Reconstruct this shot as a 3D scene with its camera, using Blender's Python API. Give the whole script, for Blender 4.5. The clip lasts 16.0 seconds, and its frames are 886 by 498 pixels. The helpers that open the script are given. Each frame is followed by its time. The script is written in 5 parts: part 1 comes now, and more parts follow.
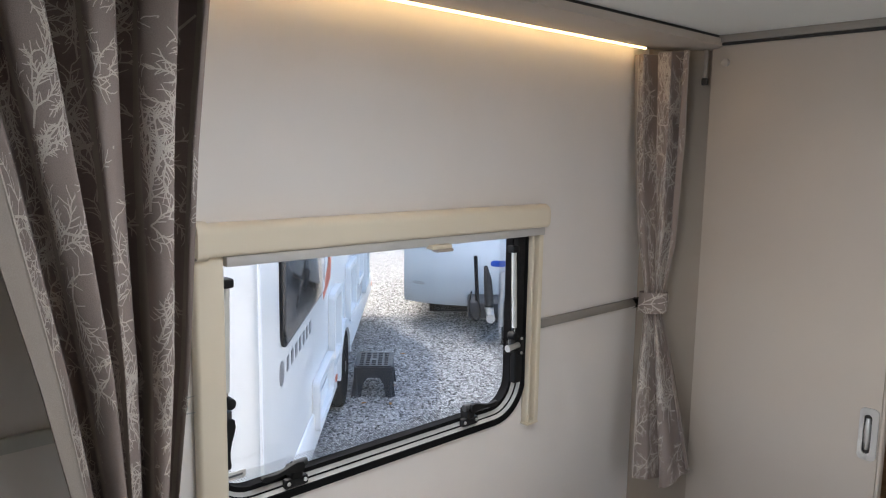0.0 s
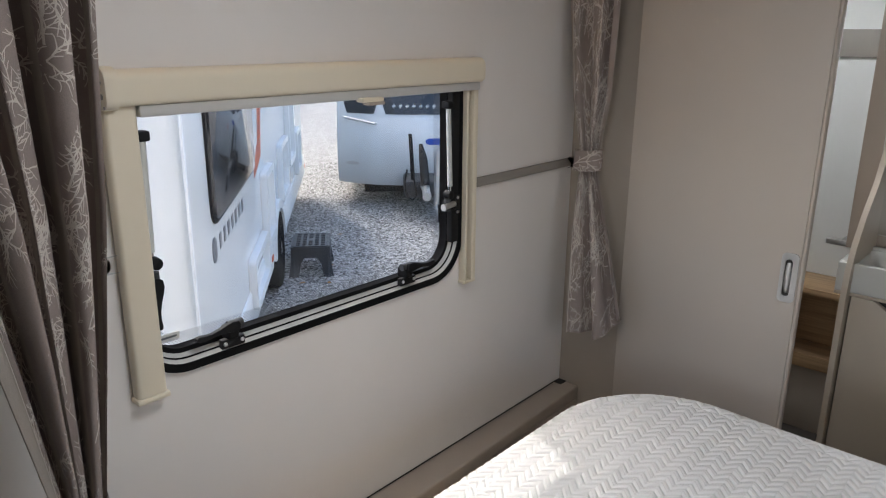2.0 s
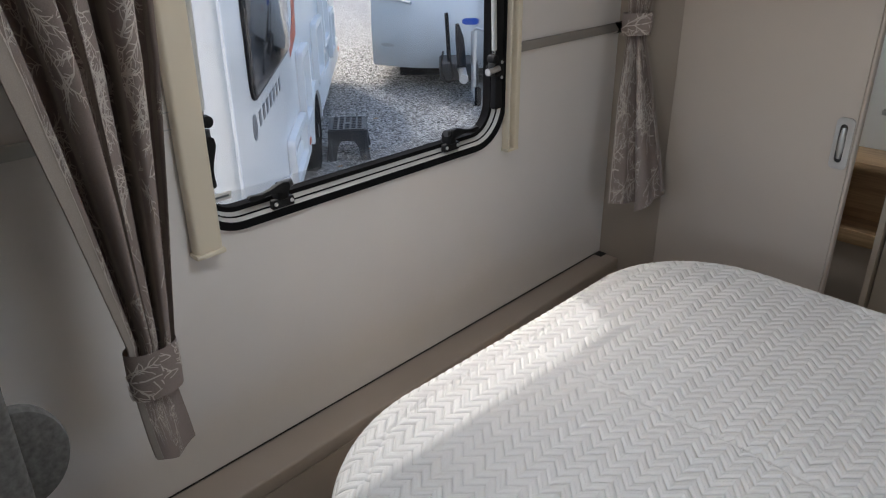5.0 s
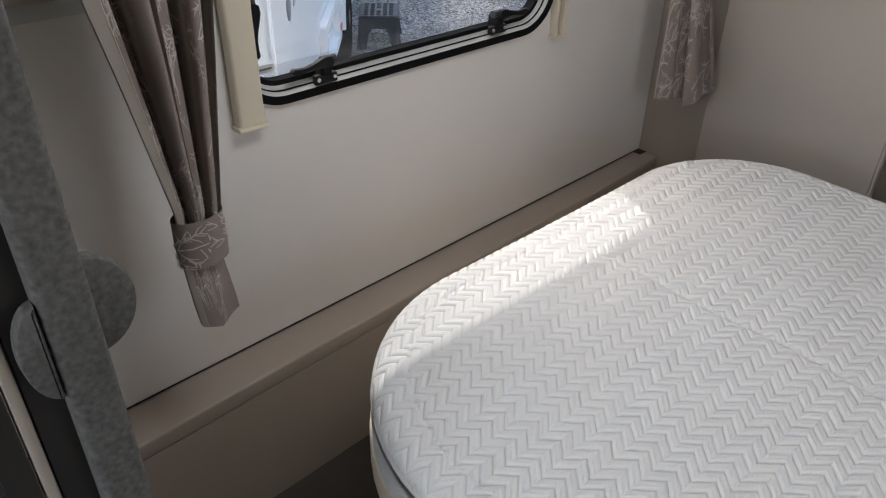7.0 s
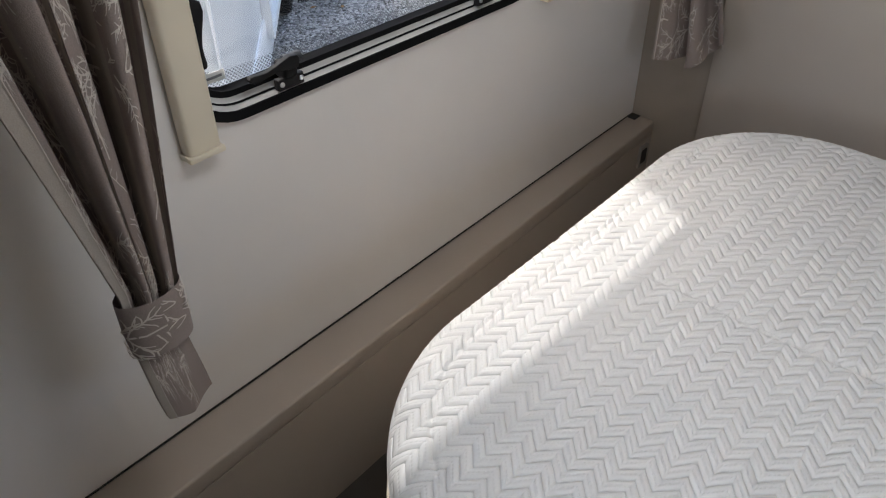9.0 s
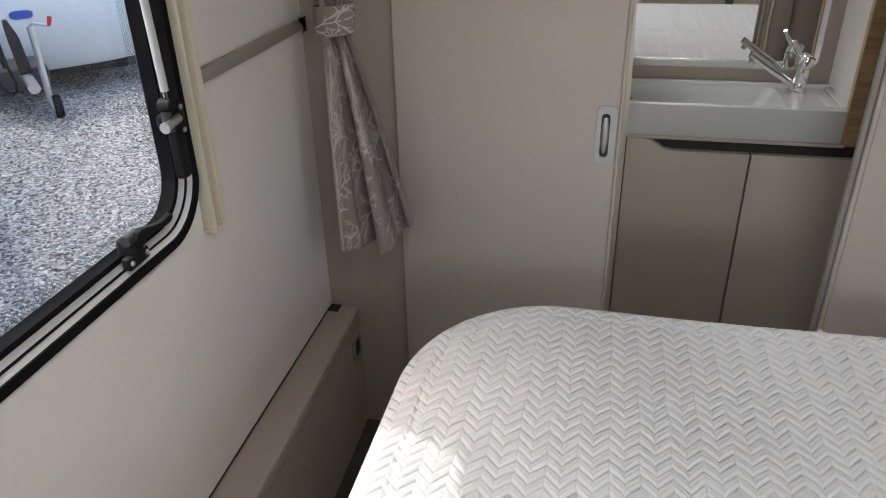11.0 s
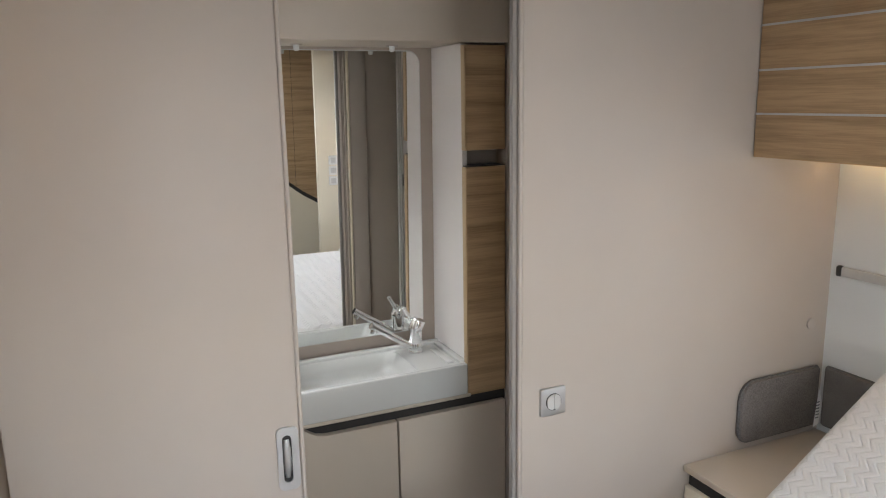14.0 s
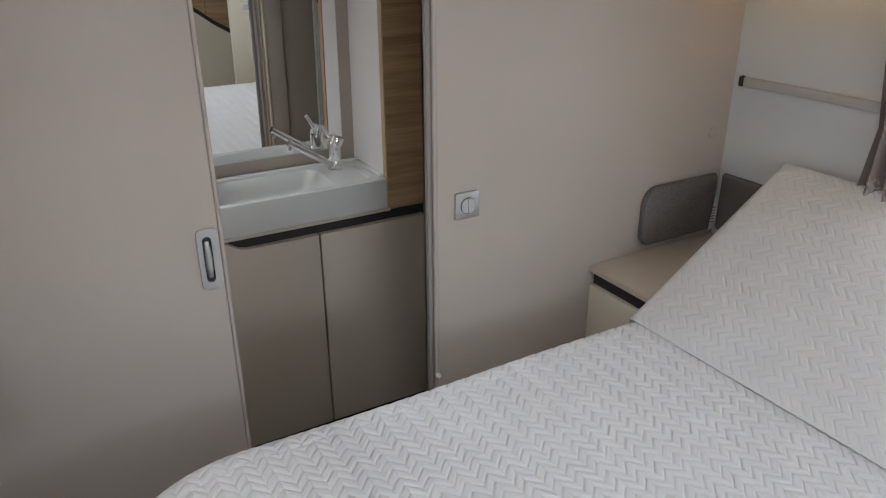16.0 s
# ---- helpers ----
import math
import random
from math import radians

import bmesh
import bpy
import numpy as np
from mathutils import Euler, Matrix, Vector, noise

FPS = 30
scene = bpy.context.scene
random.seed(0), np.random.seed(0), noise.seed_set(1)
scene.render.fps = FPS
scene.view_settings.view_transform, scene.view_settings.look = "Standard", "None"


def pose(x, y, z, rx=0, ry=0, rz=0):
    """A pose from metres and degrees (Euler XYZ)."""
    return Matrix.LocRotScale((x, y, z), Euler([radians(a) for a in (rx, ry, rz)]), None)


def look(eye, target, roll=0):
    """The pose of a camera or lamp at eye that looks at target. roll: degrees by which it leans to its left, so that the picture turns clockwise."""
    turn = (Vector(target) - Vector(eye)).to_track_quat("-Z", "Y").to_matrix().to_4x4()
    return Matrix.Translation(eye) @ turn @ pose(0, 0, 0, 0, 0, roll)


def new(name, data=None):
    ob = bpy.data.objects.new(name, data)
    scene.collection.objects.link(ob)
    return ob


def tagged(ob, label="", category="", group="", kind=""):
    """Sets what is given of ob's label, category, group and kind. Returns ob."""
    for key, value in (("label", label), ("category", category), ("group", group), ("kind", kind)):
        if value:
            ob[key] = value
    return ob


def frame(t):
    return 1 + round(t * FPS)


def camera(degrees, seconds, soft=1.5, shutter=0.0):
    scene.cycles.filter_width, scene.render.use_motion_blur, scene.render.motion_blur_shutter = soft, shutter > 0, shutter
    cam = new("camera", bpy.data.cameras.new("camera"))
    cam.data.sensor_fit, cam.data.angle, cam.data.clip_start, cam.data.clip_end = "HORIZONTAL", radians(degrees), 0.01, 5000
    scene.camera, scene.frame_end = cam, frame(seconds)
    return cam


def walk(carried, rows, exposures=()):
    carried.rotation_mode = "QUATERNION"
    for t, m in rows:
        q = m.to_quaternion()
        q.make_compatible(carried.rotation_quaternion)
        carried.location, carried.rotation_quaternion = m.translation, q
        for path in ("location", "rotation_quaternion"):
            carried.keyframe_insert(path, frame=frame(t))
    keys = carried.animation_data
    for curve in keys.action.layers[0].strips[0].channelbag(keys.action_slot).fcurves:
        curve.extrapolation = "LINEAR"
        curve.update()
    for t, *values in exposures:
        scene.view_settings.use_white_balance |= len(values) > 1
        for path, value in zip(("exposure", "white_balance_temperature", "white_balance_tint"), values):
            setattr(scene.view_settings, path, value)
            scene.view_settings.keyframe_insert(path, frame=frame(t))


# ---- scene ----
cam = camera(62.3, 16.0, 1.1)
PATH = [
    (0, (1.23, -1.926, 1.554), (-0.222, -0.577, 1.288), 0.9),
    (0.5, (1.222, -1.905, 1.538), (-0.156, -0.5, 1.18), 0.2),
    (1, (1.207, -1.905, 1.507), (-0.121, -0.48, 1.051), 0.4),
    (1.5, (1.206, -1.899, 1.477), (-0.092, -0.469, 0.956), 0.2),
    (2, (1.215, -1.905, 1.483), (-0.066, -0.479, 0.913), 0.4),
    (2.5, (1.222, -1.907, 1.482), (-0.057, -0.501, 0.857), 0.2),
    (3, (1.221, -1.919, 1.47), (-0.065, -0.554, 0.776), 0.1),
    (3.5, (1.216, -1.931, 1.457), (-0.066, -0.59, 0.71), 0.2),
    (5.8, (1.221, -1.95, 1.426), (-0.059, -0.716, 0.51), -0.8),
    (6, (1.227, -1.955, 1.429), (-0.046, -0.732, 0.487), -0.4),
    (6.5, (1.225, -1.973, 1.408), (-0.03, -0.783, 0.405), 0.4),
    (7, (1.188, -1.972, 1.396), (-0.033, -0.819, 0.31), 1.0),
    (7.5, (1.122, -1.942, 1.381), (-0.069, -0.839, 0.212), 0.8),
    (8, (1.061, -1.894, 1.377), (-0.112, -0.875, 0.119), 0.2),
    (8.2, (1.033, -1.871, 1.375), (-0.134, -0.873, 0.094), -0.4),
    (10.3, (0.737, -1.748, 1.414), (0.103, -0.13, 0.425), -1.6),
    (10.5, (0.708, -1.701, 1.4), (0.132, -0.047, 0.435), -1.4),
    (11, (0.675, -1.541, 1.416), (0.282, 0.181, 0.478), -1.3),
    (11.5, (0.624, -1.453, 1.423), (0.521, 0.331, 0.525), -1.3),
    (12, (0.477, -1.361, 1.464), (0.902, 0.413, 0.645), -2.6),
    (12.5, (0.41, -1.332, 1.494), (1.085, 0.421, 0.807), -3.1),
    (13, (0.416, -1.336, 1.54), (1.162, 0.438, 0.997), -2.7),
    (13.5, (0.447, -1.334, 1.563), (1.222, 0.455, 1.116), -2.0),
    (14, (0.432, -1.32, 1.561), (1.232, 0.469, 1.161), -1.0),
    (14.5, (0.417, -1.328, 1.556), (1.251, 0.442, 1.141), 0.0),
    (15, (0.418, -1.326, 1.542), (1.306, 0.397, 1.05), 0.3),
    (15.5, (0.422, -1.362, 1.511), (1.352, 0.29, 0.873), -0.1),
    (16, (0.429, -1.383, 1.482), (1.341, 0.209, 0.686), -0.3),
]
walk(cam, [(t, look(eye, target, roll)) for t, eye, target, roll in PATH],
     exposures=[(0.0, 2.1, 6400, 10), (0.5, 2.1, 6420, 10), (1.0, 1.98, 6450, 10), (1.5, 1.7, 6450, 10), (2.0, 1.84, 6450, 10), (2.5, 1.9, 6450, 10), (3.0, 1.76, 6450, 10), (3.5, 1.4, 6400, 10), (6.0, 1.66, 6480, 10), (8.2, 1.74, 6500, 10), (10.5, 1.6, 6511, 10), (11.0, 1.85, 6513, 10), (11.5, 2.1, 6515, 10), (12.0, 2.25, 6518, 10), (12.5, 2.22, 6520, 10), (13.0, 2.54, 6485, 10), (13.5, 2.56, 6450, 10), (14.5, 2.6, 6417, 10), (15.0, 2.48, 6400, 10), (15.5, 2.26, 6330, 10), (16.0, 1.97, 6240, 10)])

# ---- world, sun, lamps ----
world = bpy.data.worlds.new("sky")
scene.world = world
world.use_nodes = True
wn = world.node_tree.nodes
sky = wn.new("ShaderNodeTexSky")
sky.sky_type, sky.sun_disc = "NISHITA", False
sky.dust_density, sky.ozone_density = 4.0, 0.9
sky.sun_elevation, sky.sun_rotation = radians(56), radians(-105)
world.node_tree.links.new(sky.outputs[0], wn["Background"].inputs[0])
wn["Background"].inputs[1].default_value = 0.15
sun = bpy.data.lights.new("sun", "SUN")
sun.energy, sun.angle, sun.color = 0.50, radians(1.0), (1.0, 0.96, 0.9)
sun_ob = new("sun", sun)
sun_ob.matrix_world = look((0, 0, 10), Vector((0, 0, 10)) + Vector((0.5, -0.16, -0.71)))


def area_lamp(name, m, sx, sy, watts, colour):
    data = bpy.data.lights.new(name, "AREA")
    data.shape, data.size, data.size_y, data.energy, data.color = "RECTANGLE", sx, sy, watts, colour
    ob = new(name, data)
    ob.matrix_world = m
    return ob


DAY = (0.92, 0.952, 0.985)
# added fill lamp above an unseen ceiling hole, placed to balance the bedroom
area_lamp("added_bedroom_fill", pose(0.85, -1.25, 1.93), 0.44, 0.44, 1.8, DAY)
area_lamp("lounge_window_sky", pose(1.1, -3.95, 1.3, 90, 0, 0), 1.7, 0.7, 5.2, DAY)
area_lamp("head_window_sky", pose(2.2, -1.01, 1.07, 0, 90, 0), 0.5, 0.76, 0.55, DAY)
# added fill lamp that brightens the washroom; no rooflight is known there
area_lamp("added_washroom_fill", pose(0.4, 0.62, 1.93), 0.3, 0.3, 1.9, DAY)


# ---- materials ----
def nodes(name, base, rough=0.5, metal=0.0, spec=0.5):
    m = bpy.data.materials.new(name)
    m.use_nodes = True
    t = m.node_tree
    b = t.nodes["Principled BSDF"]
    b.inputs["Base Color"].default_value = (*base, 1)
    b.inputs["Roughness"].default_value = rough
    b.inputs["Metallic"].default_value = metal
    b.inputs["Specular IOR Level"].default_value = spec
    return m, t, b


def coords(t, scale=(1, 1, 1), kind="Object"):
    tc = t.nodes.new("ShaderNodeTexCoord")
    mp = t.nodes.new("ShaderNodeMapping")
    mp.inputs["Scale"].default_value = scale
    t.links.new(tc.outputs[kind], mp.inputs["Vector"])
    return mp.outputs[0]


def noise_node(t, vec, scale, detail=3.0, rough=0.5):
    n = t.nodes.new("ShaderNodeTexNoise")
    n.inputs["Scale"].default_value, n.inputs["Detail"].default_value, n.inputs["Roughness"].default_value = scale, detail, rough
    t.links.new(vec, n.inputs["Vector"])
    return n.outputs["Fac"]


def ramp(t, fac, stops):
    r = t.nodes.new("ShaderNodeValToRGB")
    e = r.color_ramp.elements
    while len(e) < len(stops):
        e.new(0.5)
    for k, (p, c) in enumerate(stops):
        e[k].position, e[k].color = p, (*c, 1)
    t.links.new(fac, r.inputs["Fac"])
    return r.outputs["Color"]


def bump(t, b, height, strength, distance):
    n = t.nodes.new("ShaderNodeBump")
    n.inputs["Strength"].default_value, n.inputs["Distance"].default_value = strength, distance
    t.links.new(height, n.inputs["Height"])
    t.links.new(n.outputs[0], b.inputs["Normal"])


def board(name, base, rough=0.45, vary=0.05, grain=900, strength=0.12, spec=0.35):
    """Laminated board: faint cloudy tone, fine leather grain."""
    m, t, b = nodes(name, base, rough, 0, spec)
    v = coords(t)
    f = noise_node(t, v, 2.3, 5)
    lo, hi = [c * (1 - vary) for c in base], [min(1, c * (1 + vary)) for c in base]
    t.links.new(ramp(t, f, [(0.3, lo), (0.7, hi)]), b.inputs["Base Color"])
    bump(t, b, noise_node(t, v, grain, 2), strength, 0.001)
    return m


def oak(name, dark, light, along="x"):
    m, t, b = nodes(name, light, 0.42, 0, 0.4)
    sc = {"x": (1.2, 22, 22), "y": (22, 1.2, 22), "z": (22, 22, 1.2)}[along]
    v = coords(t, sc)
    f = noise_node(t, v, 2.2, 6, 0.65)
    fine = noise_node(t, coords(t, [c * 9 if c > 2 else c * 4 for c in sc]), 2.0, 3)
    mx = t.nodes.new("ShaderNodeMath")
    mx.operation = "MULTIPLY_ADD"
    mx.inputs[1].default_value = 0.35
    t.links.new(fine, mx.inputs[0])
    t.links.new(f, mx.inputs[2])
    mid = [(a + c) / 2 for a, c in zip(dark, light)]
    t.links.new(ramp(t, mx.outputs[0], [(0.42, dark), (0.6, mid), (0.78, light)]), b.inputs["Base Color"])
    bump(t, b, mx.outputs[0], 0.15, 0.001)
    return m


def fabric(name, base, scale=420, vary=0.25, rough=0.9):
    m, t, b = nodes(name, base, rough, 0, 0.15)
    v = coords(t)
    f = noise_node(t, v, scale, 2)
    g = noise_node(t, v, 9, 4)
    mx = t.nodes.new("ShaderNodeMath")
    mx.operation = "MULTIPLY_ADD"
    mx.inputs[1].default_value = 0.5
    t.links.new(g, mx.inputs[0])
    t.links.new(f, mx.inputs[2])
    t.links.new(ramp(t, mx.outputs[0], [(0.5, [c * (1 - vary) for c in base]), (1.0, [c * (1 + vary) for c in base])]), b.inputs["Base Color"])
    bump(t, b, f, 0.4, 0.001)
    return m


WALL = board("wall_board", (0.81, 0.772, 0.748), 0.5, 0.03, 700, 0.1)
WHITEWALL = board("pale_wall_board", (0.72, 0.73, 0.72), 0.45, 0.03, 700, 0.08)
TAUPE = board("taupe_laminate", (0.50, 0.44, 0.385), 0.42, 0.04)
SHELF = board("shelf_laminate", (0.43, 0.365, 0.31), 0.4, 0.05)
POST = board("post_laminate", (0.44, 0.38, 0.32), 0.45, 0.05)
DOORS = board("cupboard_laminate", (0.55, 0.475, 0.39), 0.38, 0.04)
CREAM = board("cream_plastic", (0.78, 0.70, 0.56), 0.38, 0.03, 400, 0.03, 0.5)
CEIL = board("ceiling_board", (0.74, 0.75, 0.73), 0.6, 0.02)
GREYTRIM = board("grey_trim", (0.30, 0.275, 0.25), 0.4, 0.04)
# near-black for dark trim; in gaps and recesses it stands in for shade
DARKTRIM_SHADE = board("dark_trim_and_gap_shade", (0.035, 0.032, 0.03), 0.6, 0.1)
FLOOR = board("floor_vinyl", (0.07, 0.062, 0.055), 0.5, 0.25, 300, 0.2)
RUBBER = board("black_rubber", (0.012, 0.012, 0.013), 0.8, 0.2, 500, 0.1, 0.03)
BLACK = board("black_plastic", (0.014, 0.014, 0.015), 0.55, 0.2, 500, 0.05, 0.15)
OAK_X = oak("oak_along_x", (0.235, 0.145, 0.072), (0.47, 0.315, 0.175), "x")
OAK_Y = oak("oak_along_y", (0.26, 0.165, 0.082), (0.50, 0.335, 0.185), "y")
OAK_EDGE = board("oak_edge", (0.52, 0.37, 0.22), 0.45, 0.08)
CERAMIC = board("basin_acrylic", (0.66, 0.66, 0.635), 0.16, 0.015, 60, 0.01, 0.5)
FELT = fabric("grey_felt", (0.17, 0.155, 0.145), 380, 0.3)
FELT_DARK = fabric("dark_grey_felt", (0.135, 0.132, 0.128), 160, 0.3)
CURTAIN = fabric("curtain_cloth", (0.30, 0.246, 0.226), 700, 0.14, 0.40)
PRINT = fabric("curtain_print", (0.64, 0.58, 0.53), 600, 0.1, 0.7)
LINING = fabric("curtain_lining", (0.41, 0.362, 0.32), 700, 0.08)
TICKING = fabric("mattress_ticking", (0.765, 0.76, 0.752), 900, 0.035, 0.85)
tkt = TICKING.node_tree


def op(t, kind, a, b=None, c=None):
    n = t.nodes.new("ShaderNodeMath")
    n.operation = kind
    for k, q in enumerate((a, b, c)):
        if q is None:
            continue
        if isinstance(q, (int, float)):
            n.inputs[k].default_value = q
        else:
            t.links.new(q, n.inputs[k])
    return n.outputs[0]


# herringbone seams and needle pits follow the quilting map of the cover
q_uv = tkt.nodes.new("ShaderNodeUVMap")
q_uv.uv_map = "quilting"
q_sep = tkt.nodes.new("ShaderNodeSeparateXYZ")
tkt.links.new(q_uv.outputs[0], q_sep.inputs[0])
q_u, q_v = q_sep.outputs[0], q_sep.outputs[1]
q_f = op(tkt, "FRACT", q_v)
seam_d = op(tkt, "PINGPONG", q_v, 0.5)
seam_h = op(tkt, "SMOOTH_MIN", op(tkt, "MULTIPLY", seam_d, 13.0), 1.0, 0.5)
elbow = op(tkt, "MULTIPLY", op(tkt, "PINGPONG", q_u, 0.25), 22.0)
elbow_h = op(tkt, "SMOOTH_MIN", elbow, 1.0, 0.4)
dot_u = op(tkt, "SUBTRACT", op(tkt, "FRACT", op(tkt, "MULTIPLY", q_u, 11.0)), 0.5)
dot_v = op(tkt, "MULTIPLY", op(tkt, "SUBTRACT", q_f, 0.45), 4.2)
dot_r = op(tkt, "SQRT", op(tkt, "ADD", op(tkt, "MULTIPLY", dot_u, dot_u), op(tkt, "MULTIPLY", dot_v, dot_v)))
dot_h = op(tkt, "SMOOTH_MIN", op(tkt, "MULTIPLY", dot_r, 2.1), 1.0, 0.3)
q_h = op(tkt, "ADD", op(tkt, "ADD", seam_h, op(tkt, "MULTIPLY", elbow_h, 0.16)), op(tkt, "MULTIPLY", dot_h, 0.75))
bump(tkt, tkt.nodes["Principled BSDF"], q_h, 0.5, 0.003)
CHROME, _, _ = nodes("chrome", (0.83, 0.83, 0.83), 0.08, 1)
SATIN = board("satin_chrome", (0.55, 0.55, 0.55), 0.32, 0.05, 600, 0.03)
SATIN.node_tree.nodes["Principled BSDF"].inputs["Metallic"].default_value = 0.85
ALU, _, _ = nodes("aluminium", (0.62, 0.63, 0.64), 0.3, 0.9)
STAY = board("stay_aluminium", (0.60, 0.61, 0.59), 0.35, 0.04, 500, 0.03)
SILVER = board("silver_plastic", (0.56, 0.55, 0.53), 0.35, 0.04, 500, 0.03)
MIRROR, _, _ = nodes("mirror_glass", (0.92, 0.93, 0.92), 0.01, 1)
TILEWHITE = board("white_label", (0.75, 0.75, 0.73), 0.5, 0.04)
VANWHITE = board("van_gelcoat", (0.73, 0.755, 0.75), 0.22, 0.02, 40, 0.02, 0.5)
VANTRIM = board("van_trim_white", (0.82, 0.84, 0.84), 0.3, 0.02, 40, 0.02)
VANGLASS, _, _ = nodes("van_dark_glass", (0.02, 0.022, 0.025), 0.06, 0, 0.7)
ORANGE = board("orange_graphic", (0.55, 0.12, 0.05), 0.4, 0.05)
BLUE = board("blue_badge", (0.02, 0.09, 0.45), 0.4, 0.05)
RED = board("red_grip", (0.6, 0.03, 0.02), 0.4, 0.05)
GREYPRINT = board("grey_lettering", (0.16, 0.17, 0.18), 0.4, 0.05)
STOOL = board("grey_plastic", (0.05, 0.052, 0.055), 0.5, 0.15, 300, 0.1)
TEAL = fabric("teal_cushion", (0.06, 0.28, 0.34), 300, 0.2)
PURPLE = fabric("purple_cushion", (0.22, 0.12, 0.22), 300, 0.2)
LEAF = fabric("hedge_leaf", (0.05, 0.075, 0.03), 30, 0.5)
STRAW = board("fallen_leaf", (0.45, 0.22, 0.05), 0.7, 0.2)

GLASS = bpy.data.materials.new("window_acrylic")
GLASS.use_nodes = True
gt = GLASS.node_tree
gt.nodes.remove(gt.nodes["Principled BSDF"])
g_out = gt.nodes["Material Output"]
g_tr, g_gl, g_mx, g_fr = gt.nodes.new("ShaderNodeBsdfTransparent"), gt.nodes.new("ShaderNodeBsdfGlossy"), gt.nodes.new("ShaderNodeMixShader"), gt.nodes.new("ShaderNodeLayerWeight")
g_tr.inputs[0].default_value = (0.90, 0.92, 0.93, 1)
g_gl.inputs["Roughness"].default_value = 0.03
g_fr.inputs[0].default_value = 0.25
g_pw = gt.nodes.new("ShaderNodeMath")
g_pw.operation = "MULTIPLY_ADD"
g_pw.inputs[1].default_value, g_pw.inputs[2].default_value = 0.12, 0.025
gt.links.new(g_fr.outputs["Facing"], g_pw.inputs[0])
for a, b_ in ((g_pw.outputs[0], g_mx.inputs[0]), (g_tr.outputs[0], g_mx.inputs[1]), (g_gl.outputs[0], g_mx.inputs[2]), (g_mx.outputs[0], g_out.inputs[0])):
    gt.links.new(a, b_)

FRIT = bpy.data.materials.new("printed_dots")
FRIT.use_nodes = True
ft = FRIT.node_tree
f_b, f_t, f_m = ft.nodes["Principled BSDF"], ft.nodes.new("ShaderNodeBsdfTransparent"), ft.nodes.new("ShaderNodeMixShader")
f_b.inputs["Base Color"].default_value = (0.30, 0.31, 0.32, 1)
f_s = ft.nodes.new("ShaderNodeSeparateXYZ")
ft.links.new(coords(ft, (1, 950, 950)), f_s.inputs[0])
f_dot = op(ft, "MULTIPLY", op(ft, "SINE", f_s.outputs[1]), op(ft, "SINE", f_s.outputs[2]))
ft.links.new(op(ft, "MULTIPLY", op(ft, "GREATER_THAN", f_dot, 0.25), 0.55), f_m.inputs[0])
for a, b_ in ((f_t.outputs[0], f_m.inputs[1]), (f_b.outputs[0], f_m.inputs[2]), (f_m.outputs[0], ft.nodes["Material Output"].inputs[0])):
    ft.links.new(a, b_)

LED = bpy.data.materials.new("warm_led")
LED.use_nodes = True
lb = LED.node_tree.nodes["Principled BSDF"]
lb.inputs["Emission Color"].default_value = (1.0, 0.66, 0.28, 1)
lb.inputs["Emission Strength"].default_value = 1.8

GRAVEL, vt, vb = nodes("gravel", (0.2, 0.2, 0.2), 0.9, 0, 0.08)
gv = coords(vt)
vo = vt.nodes.new("ShaderNodeTexVoronoi")
vo.inputs["Scale"].default_value = 58
vt.links.new(gv, vo.inputs["Vector"])
gsep = vt.nodes.new("ShaderNodeSeparateColor")
vt.links.new(vo.outputs["Color"], gsep.inputs[0])
vt.links.new(ramp(vt, gsep.outputs[0], [(0.0, (0.09, 0.088, 0.083)), (0.3, (0.33, 0.32, 0.305)), (0.7, (0.56, 0.54, 0.515)), (1.0, (0.82, 0.80, 0.76))]), vb.inputs["Base Color"])
ginv = vt.nodes.new("ShaderNodeMath")
ginv.operation = "MULTIPLY"
ginv.inputs[1].default_value = -1
vt.links.new(vo.outputs["Distance"], ginv.inputs[0])
bump(vt, vb, ginv.outputs[0], 1.0, 0.03)


# ---- mesh helpers ----
def link_mesh(name, bm, mat, smooth=False):
    me = bpy.data.meshes.new(name)
    bmesh.ops.recalc_face_normals(bm, faces=bm.faces)
    bm.to_mesh(me)
    bm.free()
    me.materials.append(mat)
    if smooth:
        for p in me.polygons:
            p.use_smooth = True
        me.set_sharp_from_angle(angle=radians(40))
    return new(name, me)


def part(name, bm, mat, parent, label="", smooth=True):
    ob = link_mesh(name, bm, mat, smooth)
    ob.parent = parent
    if label:
        tagged(ob, label)
    return ob


def thing(name, label, category, group="", at=(0, 0, 0), turn=0):
    ob = new(name)
    ob.empty_display_size = 0.05
    ob.matrix_world = pose(*at, 0, 0, turn)
    return tagged(ob, label, category, group, "")


def structure(name, bm, mat, label, smooth=True):
    return tagged(link_mesh(name, bm, mat, smooth), label, name.rstrip("_0123456789").split("_")[0], "", "structure")


def box(x0, x1, y0, y1, z0, z1, bev=0.003, seg=2, bm=None):
    bm = bm or bmesh.new()
    m = Matrix.Translation(((x0 + x1) / 2, (y0 + y1) / 2, (z0 + z1) / 2)) @ Matrix.Diagonal((abs(x1 - x0), abs(y1 - y0), abs(z1 - z0), 1))
    vs = bmesh.ops.create_cube(bm, size=1, matrix=m)["verts"]
    if bev:
        es = list({e for v in vs for e in v.link_edges})
        bmesh.ops.bevel(bm, geom=es, offset=bev, segments=seg, affect="EDGES", profile=0.5)
    return bm


